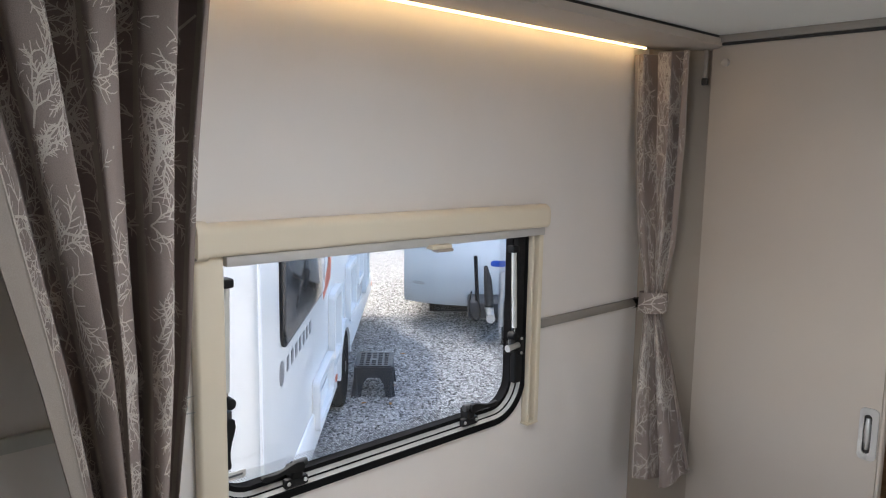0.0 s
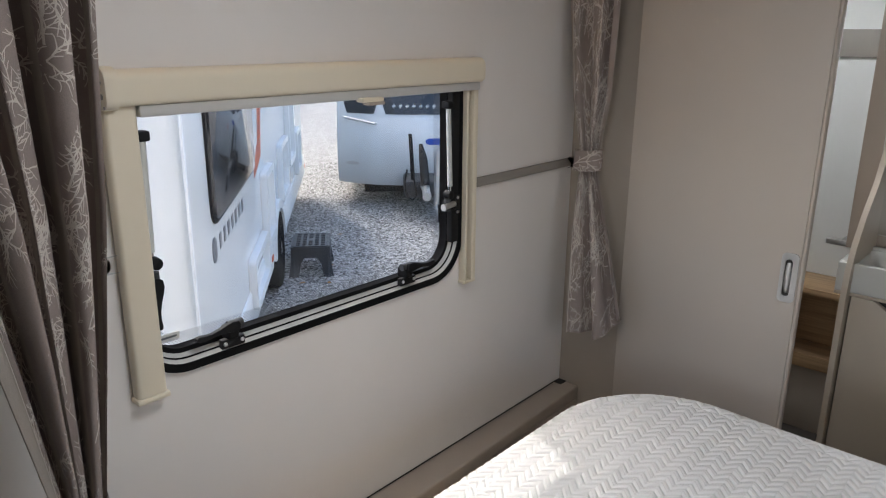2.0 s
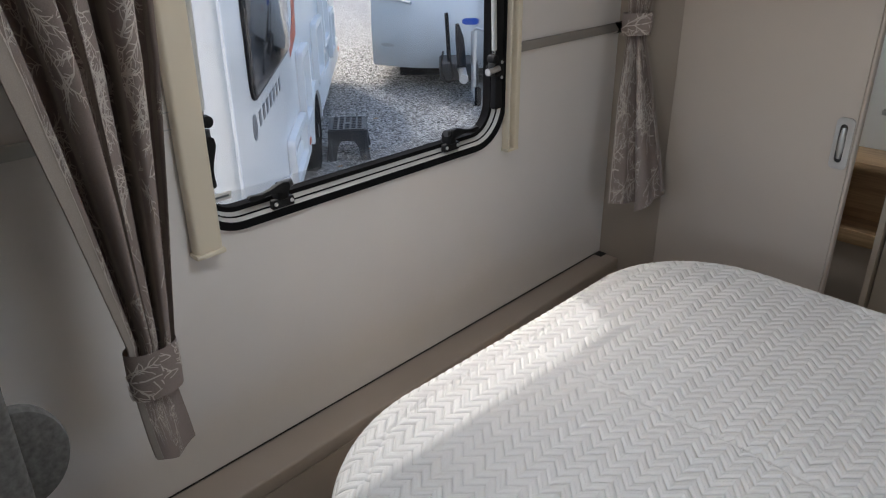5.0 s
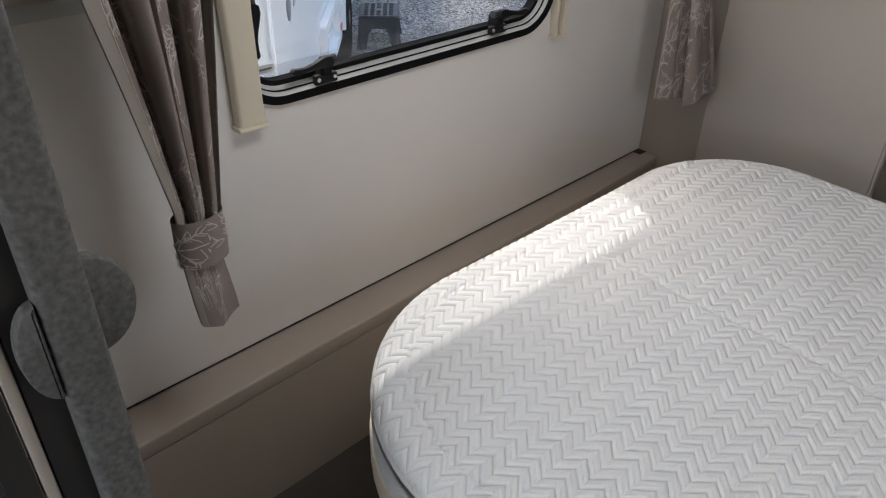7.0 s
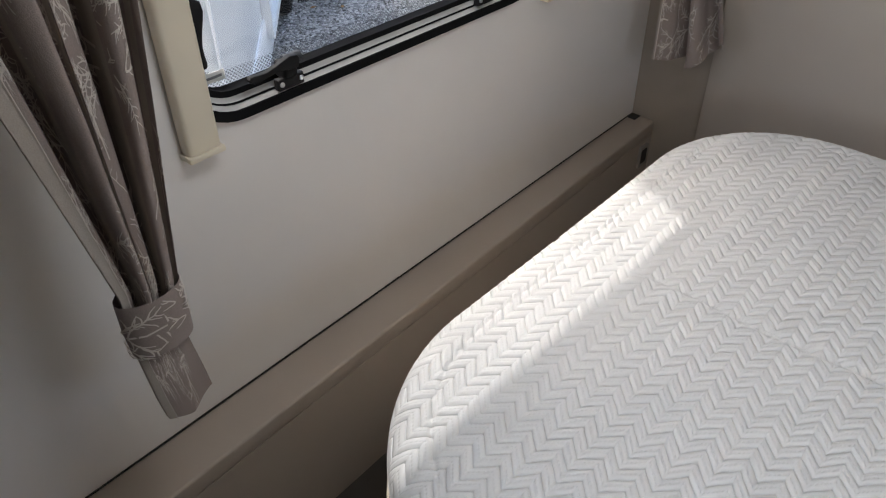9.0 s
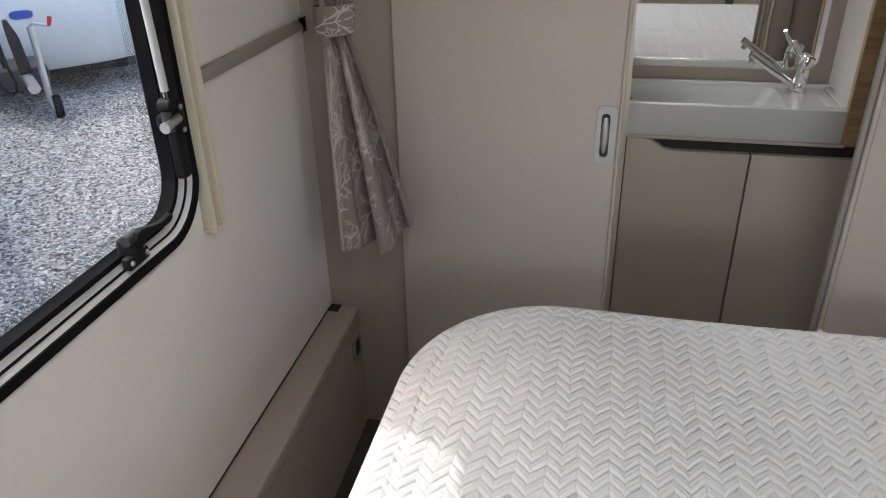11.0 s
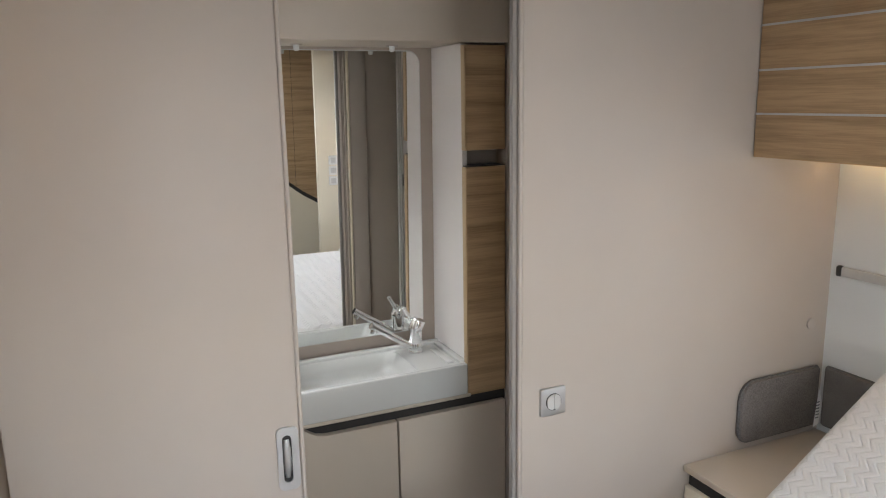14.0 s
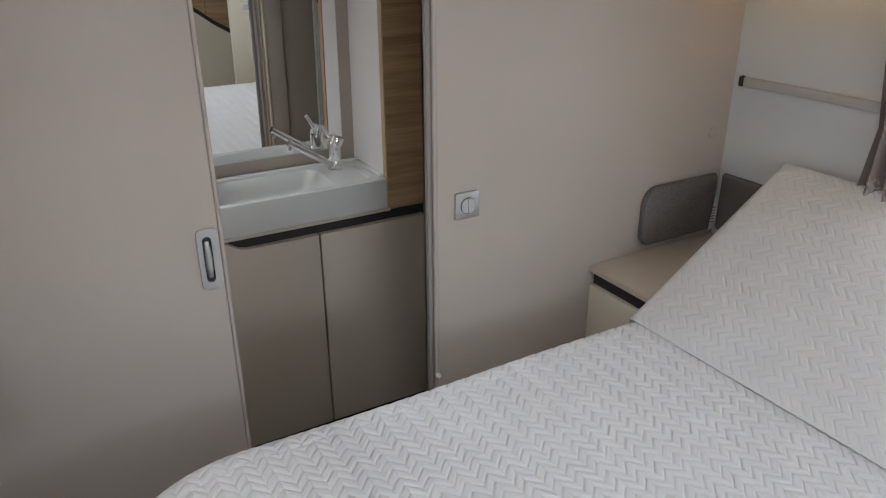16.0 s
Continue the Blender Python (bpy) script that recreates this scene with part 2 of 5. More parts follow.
def tube(pts, r, seg=10, bm=None, closed=False):
    bm = bm or bmesh.new()
    pts = [Vector(p) for p in pts]
    rings = []
    for k, p in enumerate(pts):
        a, b = pts[max(0, k - 1)], pts[min(len(pts) - 1, k + 1)]
        d = (b - a).normalized()
        u = d.orthogonal().normalized() if not rings else (pu - d * pu.dot(d)).normalized()
        pu = u
        w = d.cross(u)
        rr = r[k] if isinstance(r, (list, tuple)) else r
        rings.append([bm.verts.new(p + rr * (math.cos(q) * u + math.sin(q) * w)) for q in [2 * math.pi * i / seg for i in range(seg)]])
    for A, B in zip(rings, rings[1:]):
        for i in range(seg):
            bm.faces.new((A[i], A[(i + 1) % seg], B[(i + 1) % seg], B[i]))
    bm.faces.new(rings[0][::-1])
    bm.faces.new(rings[-1])
    return bm


def rrect(u0, u1, v0, v1, radii, seg=8):
    """Rounded rectangle, counter-clockwise from the low corner; radii of (u0v0, u1v0, u1v1, u0v1)."""
    out = []
    for (cu, cv, su, sv, a0), r in zip(((u0, v0, 1, 1, 180), (u1, v0, -1, 1, 270), (u1, v1, -1, -1, 0), (u0, v1, 1, -1, 90)), radii):
        if r <= 0:
            out.append((cu, cv))
            continue
        for k in range(seg + 1):
            a = radians(a0 + 90 * k / seg)
            out.append((cu + su * r + r * math.cos(a), cv + sv * r + r * math.sin(a)))
    return out


AX = {"x": lambda u, v, d: (d, u, v), "y": lambda u, v, d: (u, d, v), "z": lambda u, v, d: (u, v, d)}


def plate(axis, outer, d0, d1, holes=(), bev=0.0, bm=None):
    """A flat plate with holes, normal to an axis, from depth d0 to d1."""
    bm = bm or bmesh.new()
    fn = AX[axis]
    if not holes:
        vs = [bm.verts.new(fn(u, v, d0)) for u, v in outer]
        f = bm.faces.new(vs)
        new_f = [f]
    else:
        es = []
        for loop in (outer, *holes):
            vs = [bm.verts.new(fn(u, v, d0)) for u, v in loop]
            es += [bm.edges.new((a, b)) for a, b in zip(vs, vs[1:] + vs[:1])]
        new_f = [g for g in bmesh.ops.triangle_fill(bm, use_beauty=True, use_dissolve=False, edges=es)["geom"] if isinstance(g, bmesh.types.BMFace)]
    ext = bmesh.ops.extrude_face_region(bm, geom=new_f)["geom"]
    mv = Vector(fn(0, 0, d1)) - Vector(fn(0, 0, d0))
    bmesh.ops.translate(bm, vec=mv, verts=[g for g in ext if isinstance(g, bmesh.types.BMVert)])
    if bev and not holes:
        top = [g for g in ext if isinstance(g, bmesh.types.BMFace)]
        bmesh.ops.bevel(bm, geom=list({e for f in top for e in f.edges}), offset=bev, segments=2, affect="EDGES", profile=0.5)
    return bm


def ring(axis, outer, inner, d0, d1, bm=None):
    """A frame between two loops with the same number of points."""
    bm = bm or bmesh.new()
    fn = AX[axis]
    n = len(outer)
    L = [[bm.verts.new(fn(u, v, d)) for u, v in loop] for loop, d in ((outer, d0), (outer, d1), (inner, d1), (inner, d0))]
    for a in range(4):
        A, B = L[a], L[(a + 1) % 4]
        for i in range(n):
            bm.faces.new((A[i], A[(i + 1) % n], B[(i + 1) % n], B[i]))
    return bm


def rect(u0, u1, v0, v1):
    return [(u0, v0), (u1, v0), (u1, v1), (u0, v1)]


def lathe(profile, m, seg=20, bm=None):
    """Turned solid: profile of (radius, height) along local z."""
    bm = bm or bmesh.new()
    rows = []
    for r, h in profile:
        rows.append([bm.verts.new(m @ Vector((r * math.cos(a), r * math.sin(a), h))) for a in [2 * math.pi * i / seg for i in range(seg)]])
    for A, B in zip(rows, rows[1:]):
        for i in range(seg):
            bm.faces.new((A[i], A[(i + 1) % seg], B[(i + 1) % seg], B[i]))
    bm.faces.new(rows[0][::-1])
    bm.faces.new(rows[-1])
    return bm


# ---- structure ----
FZ, CZ = -0.035, 1.872
WIN = rrect(-1.375, -0.50, 0.872, 1.405, (0.09, 0.09, 0.05, 0.05))
structure("wall_west", plate("x", rect(-4.0, 1.25, FZ - 0.06, CZ + 0.04), -0.05, 0.0, [WIN]), WALL, "pale greige lined caravan side wall with a window opening")
structure("wall_east", plate("x", rect(-4.0, 1.25, FZ - 0.06, CZ + 0.04), 2.16, 2.21, [rect(-1.40, -0.62, 0.80, 1.34)]), WHITEWALL, "pale grey lined caravan side wall behind the bed head")
structure("wall_north", box(0, 2.16, 1.2, 1.25, FZ, CZ, 0), WHITEWALL, "plain pale washroom end wall")
structure("wall_south", plate("y", rect(0, 2.16, FZ, CZ), -4.0, -3.95, [rect(0.25, 1.95, 0.95, 1.65)]), WALL, "pale lounge end wall with a wide window opening")
structure("floor", box(-0.05, 2.21, -4.0, 1.25, FZ - 0.06, FZ, 0), FLOOR, "dark brown vinyl caravan floor")
# the two holes are made up, only to pass the fill lamps' light
structure("ceiling", plate("z", rect(-0.05, 2.21, -4.0, 1.25), CZ, CZ + 0.04, [rect(0.63, 1.07, -1.47, -1.03), rect(0.25, 0.55, 0.47, 0.77)]), CEIL, "smooth off-white caravan ceiling")
# unseen strips that close the void between ceiling and slab
for nm_, y_ in (("wall_gable_south", -4.0), ("wall_gable_north", 1.2)):
    structure(nm_, box(-0.05, 2.21, y_, y_ + 0.05, CZ + 0.04, 1.975, 0), VANWHITE, "unseen white strip closing the end of the roof void")
for nm_, x_ in (("wall_eaves_west", -0.05), ("wall_eaves_east", 2.16)):
    structure(nm_, box(x_, x_ + 0.05, -3.95, 1.2, CZ + 0.04, 1.975, 0), VANWHITE, "unseen white strip closing the side of the roof void")

# unseen slab added so no sun enters through the ceiling holes
structure("roof_outer", box(-0.05, 2.21, -4.0, 1.25, 1.975, 2.0, 0), VANWHITE, "unseen white slab keeping the sun out of the ceiling holes")
# partition towards the washroom
structure("wall_post", box(0.0, 0.24, 0.04, 0.075, FZ, CZ, 0.002), POST, "narrow taupe filler panel beside the sliding door")
structure("wall_partition", plate("y", rrect(1.208, 2.16, FZ, CZ, (0, 0, 0, 0)), 0.0, 0.02, bev=0.0), TAUPE, "taupe laminate bedroom partition")
structure("trim_jamb", box(1.197, 1.208, -0.003, 0.023, FZ, CZ, 0.005, 3), TAUPE, "pale rounded edge trim of the partition")
structure("trim_channel", box(1.185, 1.195, 0.004, 0.018, FZ, CZ, 0.001), GREYTRIM, "dark grey door channel")
structure("trim_ceiling", box(0.24, 1.2, -0.012, 0.05, 1.853, CZ, 0.002), GREYTRIM, "grey ceiling track above the sliding door")
# the slit's shade is given as a solid near-black strip
structure("trim_gap", box(0.24, 1.165, -0.004, 0.04, 1.846, 1.853, 0), DARKTRIM_SHADE, "near-black strip for the shaded gap under the ceiling track")
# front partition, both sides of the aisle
# dark felt colour here stands in for the lack of light at the aisle
structure("wall_front_west", box(0.0, 0.625, -1.985, -1.955, FZ, CZ, 0.002), FELT_DARK, "partition end beside the aisle, coloured dark for its unlit side")
structure("wall_front_east", box(1.605, 2.16, -1.93, -1.90, FZ, CZ, 0.002), CREAM, "cream partition with switches at the bed's far side")
# stepped box along the window wall
def taper(bm, dx=0.0165, dz=0.0145):
    """Leans a run along the wall so that it is wider and lower at the aisle end."""
    for v in bm.verts:
        k = (v.co.y + 0.85) / 0.89
        v.co.z += dz * k * (1 if v.co.z > 0.2 else 0)
        if v.co.x > 0.05:
            v.co.x -= dx * k
    return bm


tagged(structure("ledge", taper(box(0.0, 0.094, -1.93, 0.04, 0.300, 0.342, 0.006, 3)), SHELF, "taupe laminate ledge along the window wall"), category="ledge")
structure("ledge_front", taper(box(0.078, 0.0925, -1.93, 0.04, FZ, 0.300, 0)), SHELF, "taupe boxed front under the ledge")
# shadow line between wall and ledge, laid on as a dark strip
structure("trim_shadow", taper(box(0.0, 0.003, -1.93, 0.018, 0.342, 0.3442, 0)), DARKTRIM_SHADE, "thin dark strip drawn as the shadow line above the ledge")
# no hole is cut; a flat dark patch shows the notch's shade
structure("ledge_hole", box(0.0, 0.030, 0.006, 0.0395, 0.3565, 0.3578, 0), DARKTRIM_SHADE, "near-black patch for the shaded cable notch at the end of the ledge")

# pelmet with light strip
tagged(structure("pelmet", plate("y", [(0.02, 1.862), (0.055, 1.852), (0.235, 1.838), (0.25, 1.845), (0.25, 1.864), (0.0, 1.868), (0.0, 1.862)], -1.93, 0.038), TAUPE, "taupe pelmet along the ceiling edge"), category="pelmet")
# near-black slab carries the shade between pelmet and ceiling
structure("trim_pelmet_gap", box(0.0, 0.245, -1.93, 0.038, 1.866, CZ, 0), DARKTRIM_SHADE, "near-black slab for the shaded gap between pelmet and ceiling")
led_strip = tagged(link_mesh("light_strip", box(0.028, 0.036, -1.90, -0.03, 1.852, 1.857, 0.001), LED), "warm white light strip tucked behind the pelmet", "light strip")

# wall strips; the stretch behind the curtain takes a paler colour for its light
for y0, y1, mat_, cap_, words in ((-0.45, 0.035, GREYTRIM, DARKTRIM_SHADE, "grey aluminium rail across the wall"), (-1.93, -1.404, STAY, SATIN, "aluminium rail across the wall behind the curtain, coloured pale as lit")):
    st = thing("wall_strip", words, "wall rail", "wall rails")
    part("rail", box(0.0005, 0.012, y0, y1 - 0.012, 1.088, 1.113, 0.003), mat_, st)
    part("end_cap", plate("x", rrect(y1 - 0.0115, y1, 1.0865, 1.1145, (0.002, 0.011, 0.011, 0.002), 6), 0.0005, 0.0145, bev=0.002), cap_, st, "rounded plastic end cap")
st = thing("wall_strip", "grey aluminium rail across the head wall", "wall rail", "wall rails")
part("rail", box(2.146, 2.1595, -1.9, -0.04, 1.088, 1.113, 0.003), SILVER, st)
part("end_cap", box(2.144, 2.1595, -0.04, -0.025, 1.086, 1.115, 0.005), DARKTRIM_SHADE, st, "dark plastic end cap")

# ---- window_1 ----
window = tagged(new("window_1"), "black-framed acrylic caravan window with cream blind rails", "window", "", "structure")


def inset(k):
    return rrect(-1.375 + k, -0.50 - k, 0.872 + k, 1.405 - k, (max(0.02, 0.10 - k), max(0.02, 0.10 - k), 0.03, 0.03), 10)


part("outer_seal", ring("x", inset(-0.012), inset(0.004), 0.0006, 0.010), RUBBER, window, "black rubber seal")
def sloped(loops):
    """A closed moulding through loops of (inset, depth)."""
    bm = bmesh.new()
    L = [[bm.verts.new((d, u, v)) for u, v in inset(k)] for k, d in loops]
    for A, B in zip(L, L[1:] + L[:1]):
        for i in range(len(A)):
            bm.faces.new((A[i], A[(i + 1) % len(A)], B[(i + 1) % len(B)], B[i]))
    return bm


part("alu_channel", sloped(((0.004, 0.0065), (0.0205, -0.0105), (0.0205, -0.03), (0.004, -0.03))), SILVER, window, "silver inner frame channel")
part("groove", sloped(((0.0108, 0.0005), (0.0132, -0.0018), (0.0132, -0.006), (0.0108, -0.006))), RUBBER, window)
part("inner_frame", ring("x", inset(0.019), inset(0.030), -0.034, -0.010), RUBBER, window, "black inner frame")
part("reveal", ring("x", inset(0.0), inset(0.020), -0.042, -0.012), RUBBER, window)
pane = part("pane", plate("x", inset(0.012), -0.040, -0.036), GLASS, window, "clear acrylic pane")
pane.visible_shadow = False


def lever_plate(x0, x1, side, lift):
    """Flat swept lever from a wide root to a rounded tip, pointing along y."""
    mid = [(-0.012, 0.0, 0.004), (-0.008, 0.0, 0.011), (0.006, 0.001, 0.012), (0.018, 0.001, 0.009), (0.036, -0.001, 0.0055), (0.055, -0.004, 0.0048), (0.070, -0.005, 0.0062), (0.080, -0.004, 0.0068), (0.086, -0.003, 0.005), (0.089, -0.003, 0.002)]
    mid = [(y * 0.95, z, h * 0.95) for y, z, h in mid]
    up = [(side * y, lift + z + h) for y, z, h in mid]
    dn = [(side * y, lift + z - h) for y, z, h in mid]
    return plate("x", up + dn[::-1], x0, x1, bev=0.002)


def catch(y, z, side, turn=0, flip=1, lever=True):
    """Window catch: foot with two screws, hook, barrel and flat lever; side is the way the lever points along the wall."""
    c = new("catch")
    c.parent = window
    c.matrix_basis = Matrix.Translation((0.004, y, z)) @ Matrix.Rotation(radians(turn), 4, "X") @ Matrix.Diagonal((1, 1, flip, 1))
    part("foot", box(-0.006, 0.008, -0.026, 0.026, -0.014, 0.006, 0.003), BLACK, c)
    part("hook", box(-0.02, 0.012, -0.013, 0.013, 0.002, 0.030, 0.006, 3), BLACK, c)
    part("barrel", tube([(0.006, -0.022 * side, 0.034), (0.006, 0.010 * side, 0.034)], 0.0085, 14), STOOL, c)
    if lever:
        part("lever", lever_plate(0.012, 0.021, side, 0.032), BLACK, c)
    for q in (-0.019, 0.019):
        part("screw", lathe([(0.0045, 0), (0.004, 0.002), (0.002, 0.003)], Matrix.Translation((0.008, q, -0.003)) @ Matrix.Rotation(radians(90), 4, "Y"), 10), ALU, c, "bright screw head")
    return c


catch(-1.184, 0.893, -1)
catch(-0.692, 0.898, 1)
catch(-1.364, 1.048, 1, -90)
catch(-0.514, 1.055, 1, -90, -1, False)
for y, s in ((-1.322, 1), (-0.538, -1)):
    a = new("stay_arm")
    a.parent = window
    part("tube", tube([(0.004, y - 0.006 * s, 1.105), (0.002, y, 1.30)], 0.0065, 10), STAY, a, "silver telescopic stay")
    part("rod", tube([(0.004, y - 0.006 * s, 1.075), (0.004, y - 0.006 * s, 1.11)], 0.0035, 8), CHROME, a)
    part("top_bracket", box(-0.014, 0.012, y - 0.010, y + 0.012, 1.300, 1.318, 0.004), BLACK, a)
    if s < 0:
        part("side_bracket", box(-0.012, 0.006, y + 0.008, y + 0.024, 1.245, 1.30, 0.003), BLACK, a)
    part("knob", lathe([(0.011, -0.008), (0.012, 0), (0.011, 0.012), (0.007, 0.015)], Matrix.Translation((0.006, y - 0.004, 1.085)) @ Matrix.Rotation(radians(90), 4, "Y"), 14), BLACK, a)
part("barrel", tube([(0.018, -0.572, 1.058), (0.018, -0.568, 1.058), (0.018, -0.567, 1.058), (0.018, -0.530, 1.062)], [0.009, 0.009, 0.0072, 0.0072], 16), SATIN, window, "silver catch barrel")
part("side_strip", box(-0.01, 0.009, -0.530, -0.4925, 0.955, 1.385, 0.004, 3), BLACK, window, "black side strip of the frame")
part("dot_border", ring("x", inset(0.026), inset(0.052), -0.0352, -0.0350), FRIT, window, "fine printed dot border").visible_shadow = False
lbl = new("etched_label")
lbl.parent = window
part("panel", plate("x", rect(-1.335, -1.272, 0.912, 0.928), -0.0345, -0.0352), TILEWHITE, lbl)
part("text_bar", box(-0.0344, -0.0338, -1.329, -1.278, 0.918, 0.922, 0), GREYPRINT, lbl)

blind = thing("roller_blind", "cream cassette blind with side rails round the window", "window blind")
part("cassette", plate("y", rrect(0.0008, 0.043, 1.363, 1.421, (0.004, 0.010, 0.018, 0.004), 5), -1.372, -0.455), CREAM, blind)
for y0, y1, ex in ((-1.394, -1.372, 0.005), (-0.455, -0.448, 0.0006)):
    part("end_cap", plate("y", rrect(0.0008, 0.043 + ex, 1.363 - ex, 1.421 + ex, (0.004, 0.016, 0.020, 0.004), 5), y1, y0, bev=0.0025), CREAM, blind)
for x, z, q in ((0.010, 1.415, 0.0025), (0.020, 1.406, 0.0045), (0.036, 1.402, 0.0025), (0.020, 1.392, 0.0055), (0.034, 1.380, 0.0045), (0.040, 1.363, 0.0025)):
    part("screw", lathe([(q, 0), (q, 0.0012)], Matrix.Translation((x, -1.3942, z)) @ Matrix.Rotation(radians(90), 4, "X"), 10), DARKTRIM_SHADE if q > 0.005 else GREYTRIM, blind)
part("side_rail", box(0.0008, 0.028, -1.392, -1.336, 0.842, 1.37, 0.008, 3), CREAM, blind)
part("side_rail", box(0.0008, 0.024, -0.492, -0.483, 0.842, 1.356, 0.003, 2), CREAM, blind)
part("side_rail", box(0.0008, 0.026, -0.468, -0.45, 0.842, 1.356, 0.004, 2), CREAM, blind)
part("rail_slot", box(0.0006, 0.006, -0.484, -0.467, 0.848, 1.356, 0), GREYTRIM, blind, "dark slot of the blind rail")
part("rail_foot", box(0.0008, 0.0255, -0.494, -0.449, 0.836, 0.843, 0.002), CREAM, blind)
part("rail_foot", box(0.0008, 0.032, -1.395, -1.333, 0.836, 0.846, 0.003), CREAM, blind)
part("pull_bar", box(0.006, 0.034, -1.335, -0.455, 1.343, 1.363, 0.003), SILVER, blind, "grey blind pull bar")
part("pull_tab", box(0.026, 0.05, -0.86, -0.80, 1.337, 1.347, 0.003), CREAM, blind)
part("pull_tab_grip", box(0.034, 0.054, -0.848, -0.80, 1.331, 1.338, 0.002), SHELF, blind)
# ---- sliding door ----
door = tagged(new("door_1"), "taupe laminate sliding door standing half open", "door", "", "structure")
part("leaf", box(0.222, 0.711, 0.0, 0.022, FZ + 0.012, 1.846, 0.003), TAUPE, door)
part("edge", box(0.711, 0.720, -0.002, 0.024, FZ + 0.012, 1.846, 0.004, 3), TAUPE, door)
handle = new("handle")
handle.parent = door
part("plate", ring("y", rrect(0.666, 0.708, 0.822, 0.952, (0.012,) * 4, 6), rrect(0.676, 0.694, 0.838, 0.936, (0.009,) * 4  , 6), -0.0004, -0.005), SATIN, handle, "satin flush pull plate")
# silver cup coloured near-black for the shade inside the recess
part("cup_shade", plate("y", rrect(0.675, 0.695, 0.837, 0.937, (0.01,) * 4, 6), 0.0005, -0.0012), DARKTRIM_SHADE, handle)
part("cup_bow", tube([(0.685, 0.0, 0.848), (0.685, -0.002, 0.868), (0.685, -0.0025, 0.888), (0.685, -0.002, 0.908), (0.685, 0.0, 0.926)], [0.005, 0.0075, 0.008, 0.0075, 0.005]), SATIN, handle)
part("door_stop", lathe([(0.011, 0), (0.011, 0.006), (0.008, 0.008)], Matrix.Translation((0.262, 0.0, 1.80)) @ Matrix.Rotation(radians(90), 4, "X"), 16), TAUPE, door, "small round door buffer")

# ---- bed ----
bed = thing("bed_base", "cream fixed bed base with rounded foot corners", "bed base")
BX0, BX1, BY0, BY1 = 0.349, 1.622, -1.545, -0.224
base_loop = rrect(BX0 + 0.035, 2.15, BY0 + 0.035, BY1 - 0.03, (0.35, 0, 0, 0.27), 14)
part("plinth", plate("z", base_loop, FZ, 0.455), CREAM, bed)
part("rim", plate("z", rrect(BX0 - 0.006, 2.14, BY0 - 0.004, BY1 + 0.006, (0.373, 0, 0, 0.31), 16), 0.44, 0.494, bev=0.004), CREAM, bed, "thin cream board under the mattress")


def sdf(x, y, x0, x1, y0, y1, r, r_far):
    """Distance inside a rectangle with rounded corners at its low-x end."""
    cx, cy = (x0 + x1) / 2, (y0 + y1) / 2
    rr_ = np.where(x < cx, np.where(y < cy, r, r_far), 0.02)
    qx, qy = np.abs(x - cx) - (x1 - x0) / 2 + rr_, np.abs(y - cy) - (y1 - y0) / 2 + rr_
    return -(np.minimum(np.maximum(qx, qy), 0) + np.hypot(np.maximum(qx, 0), np.maximum(qy, 0)) - rr_)


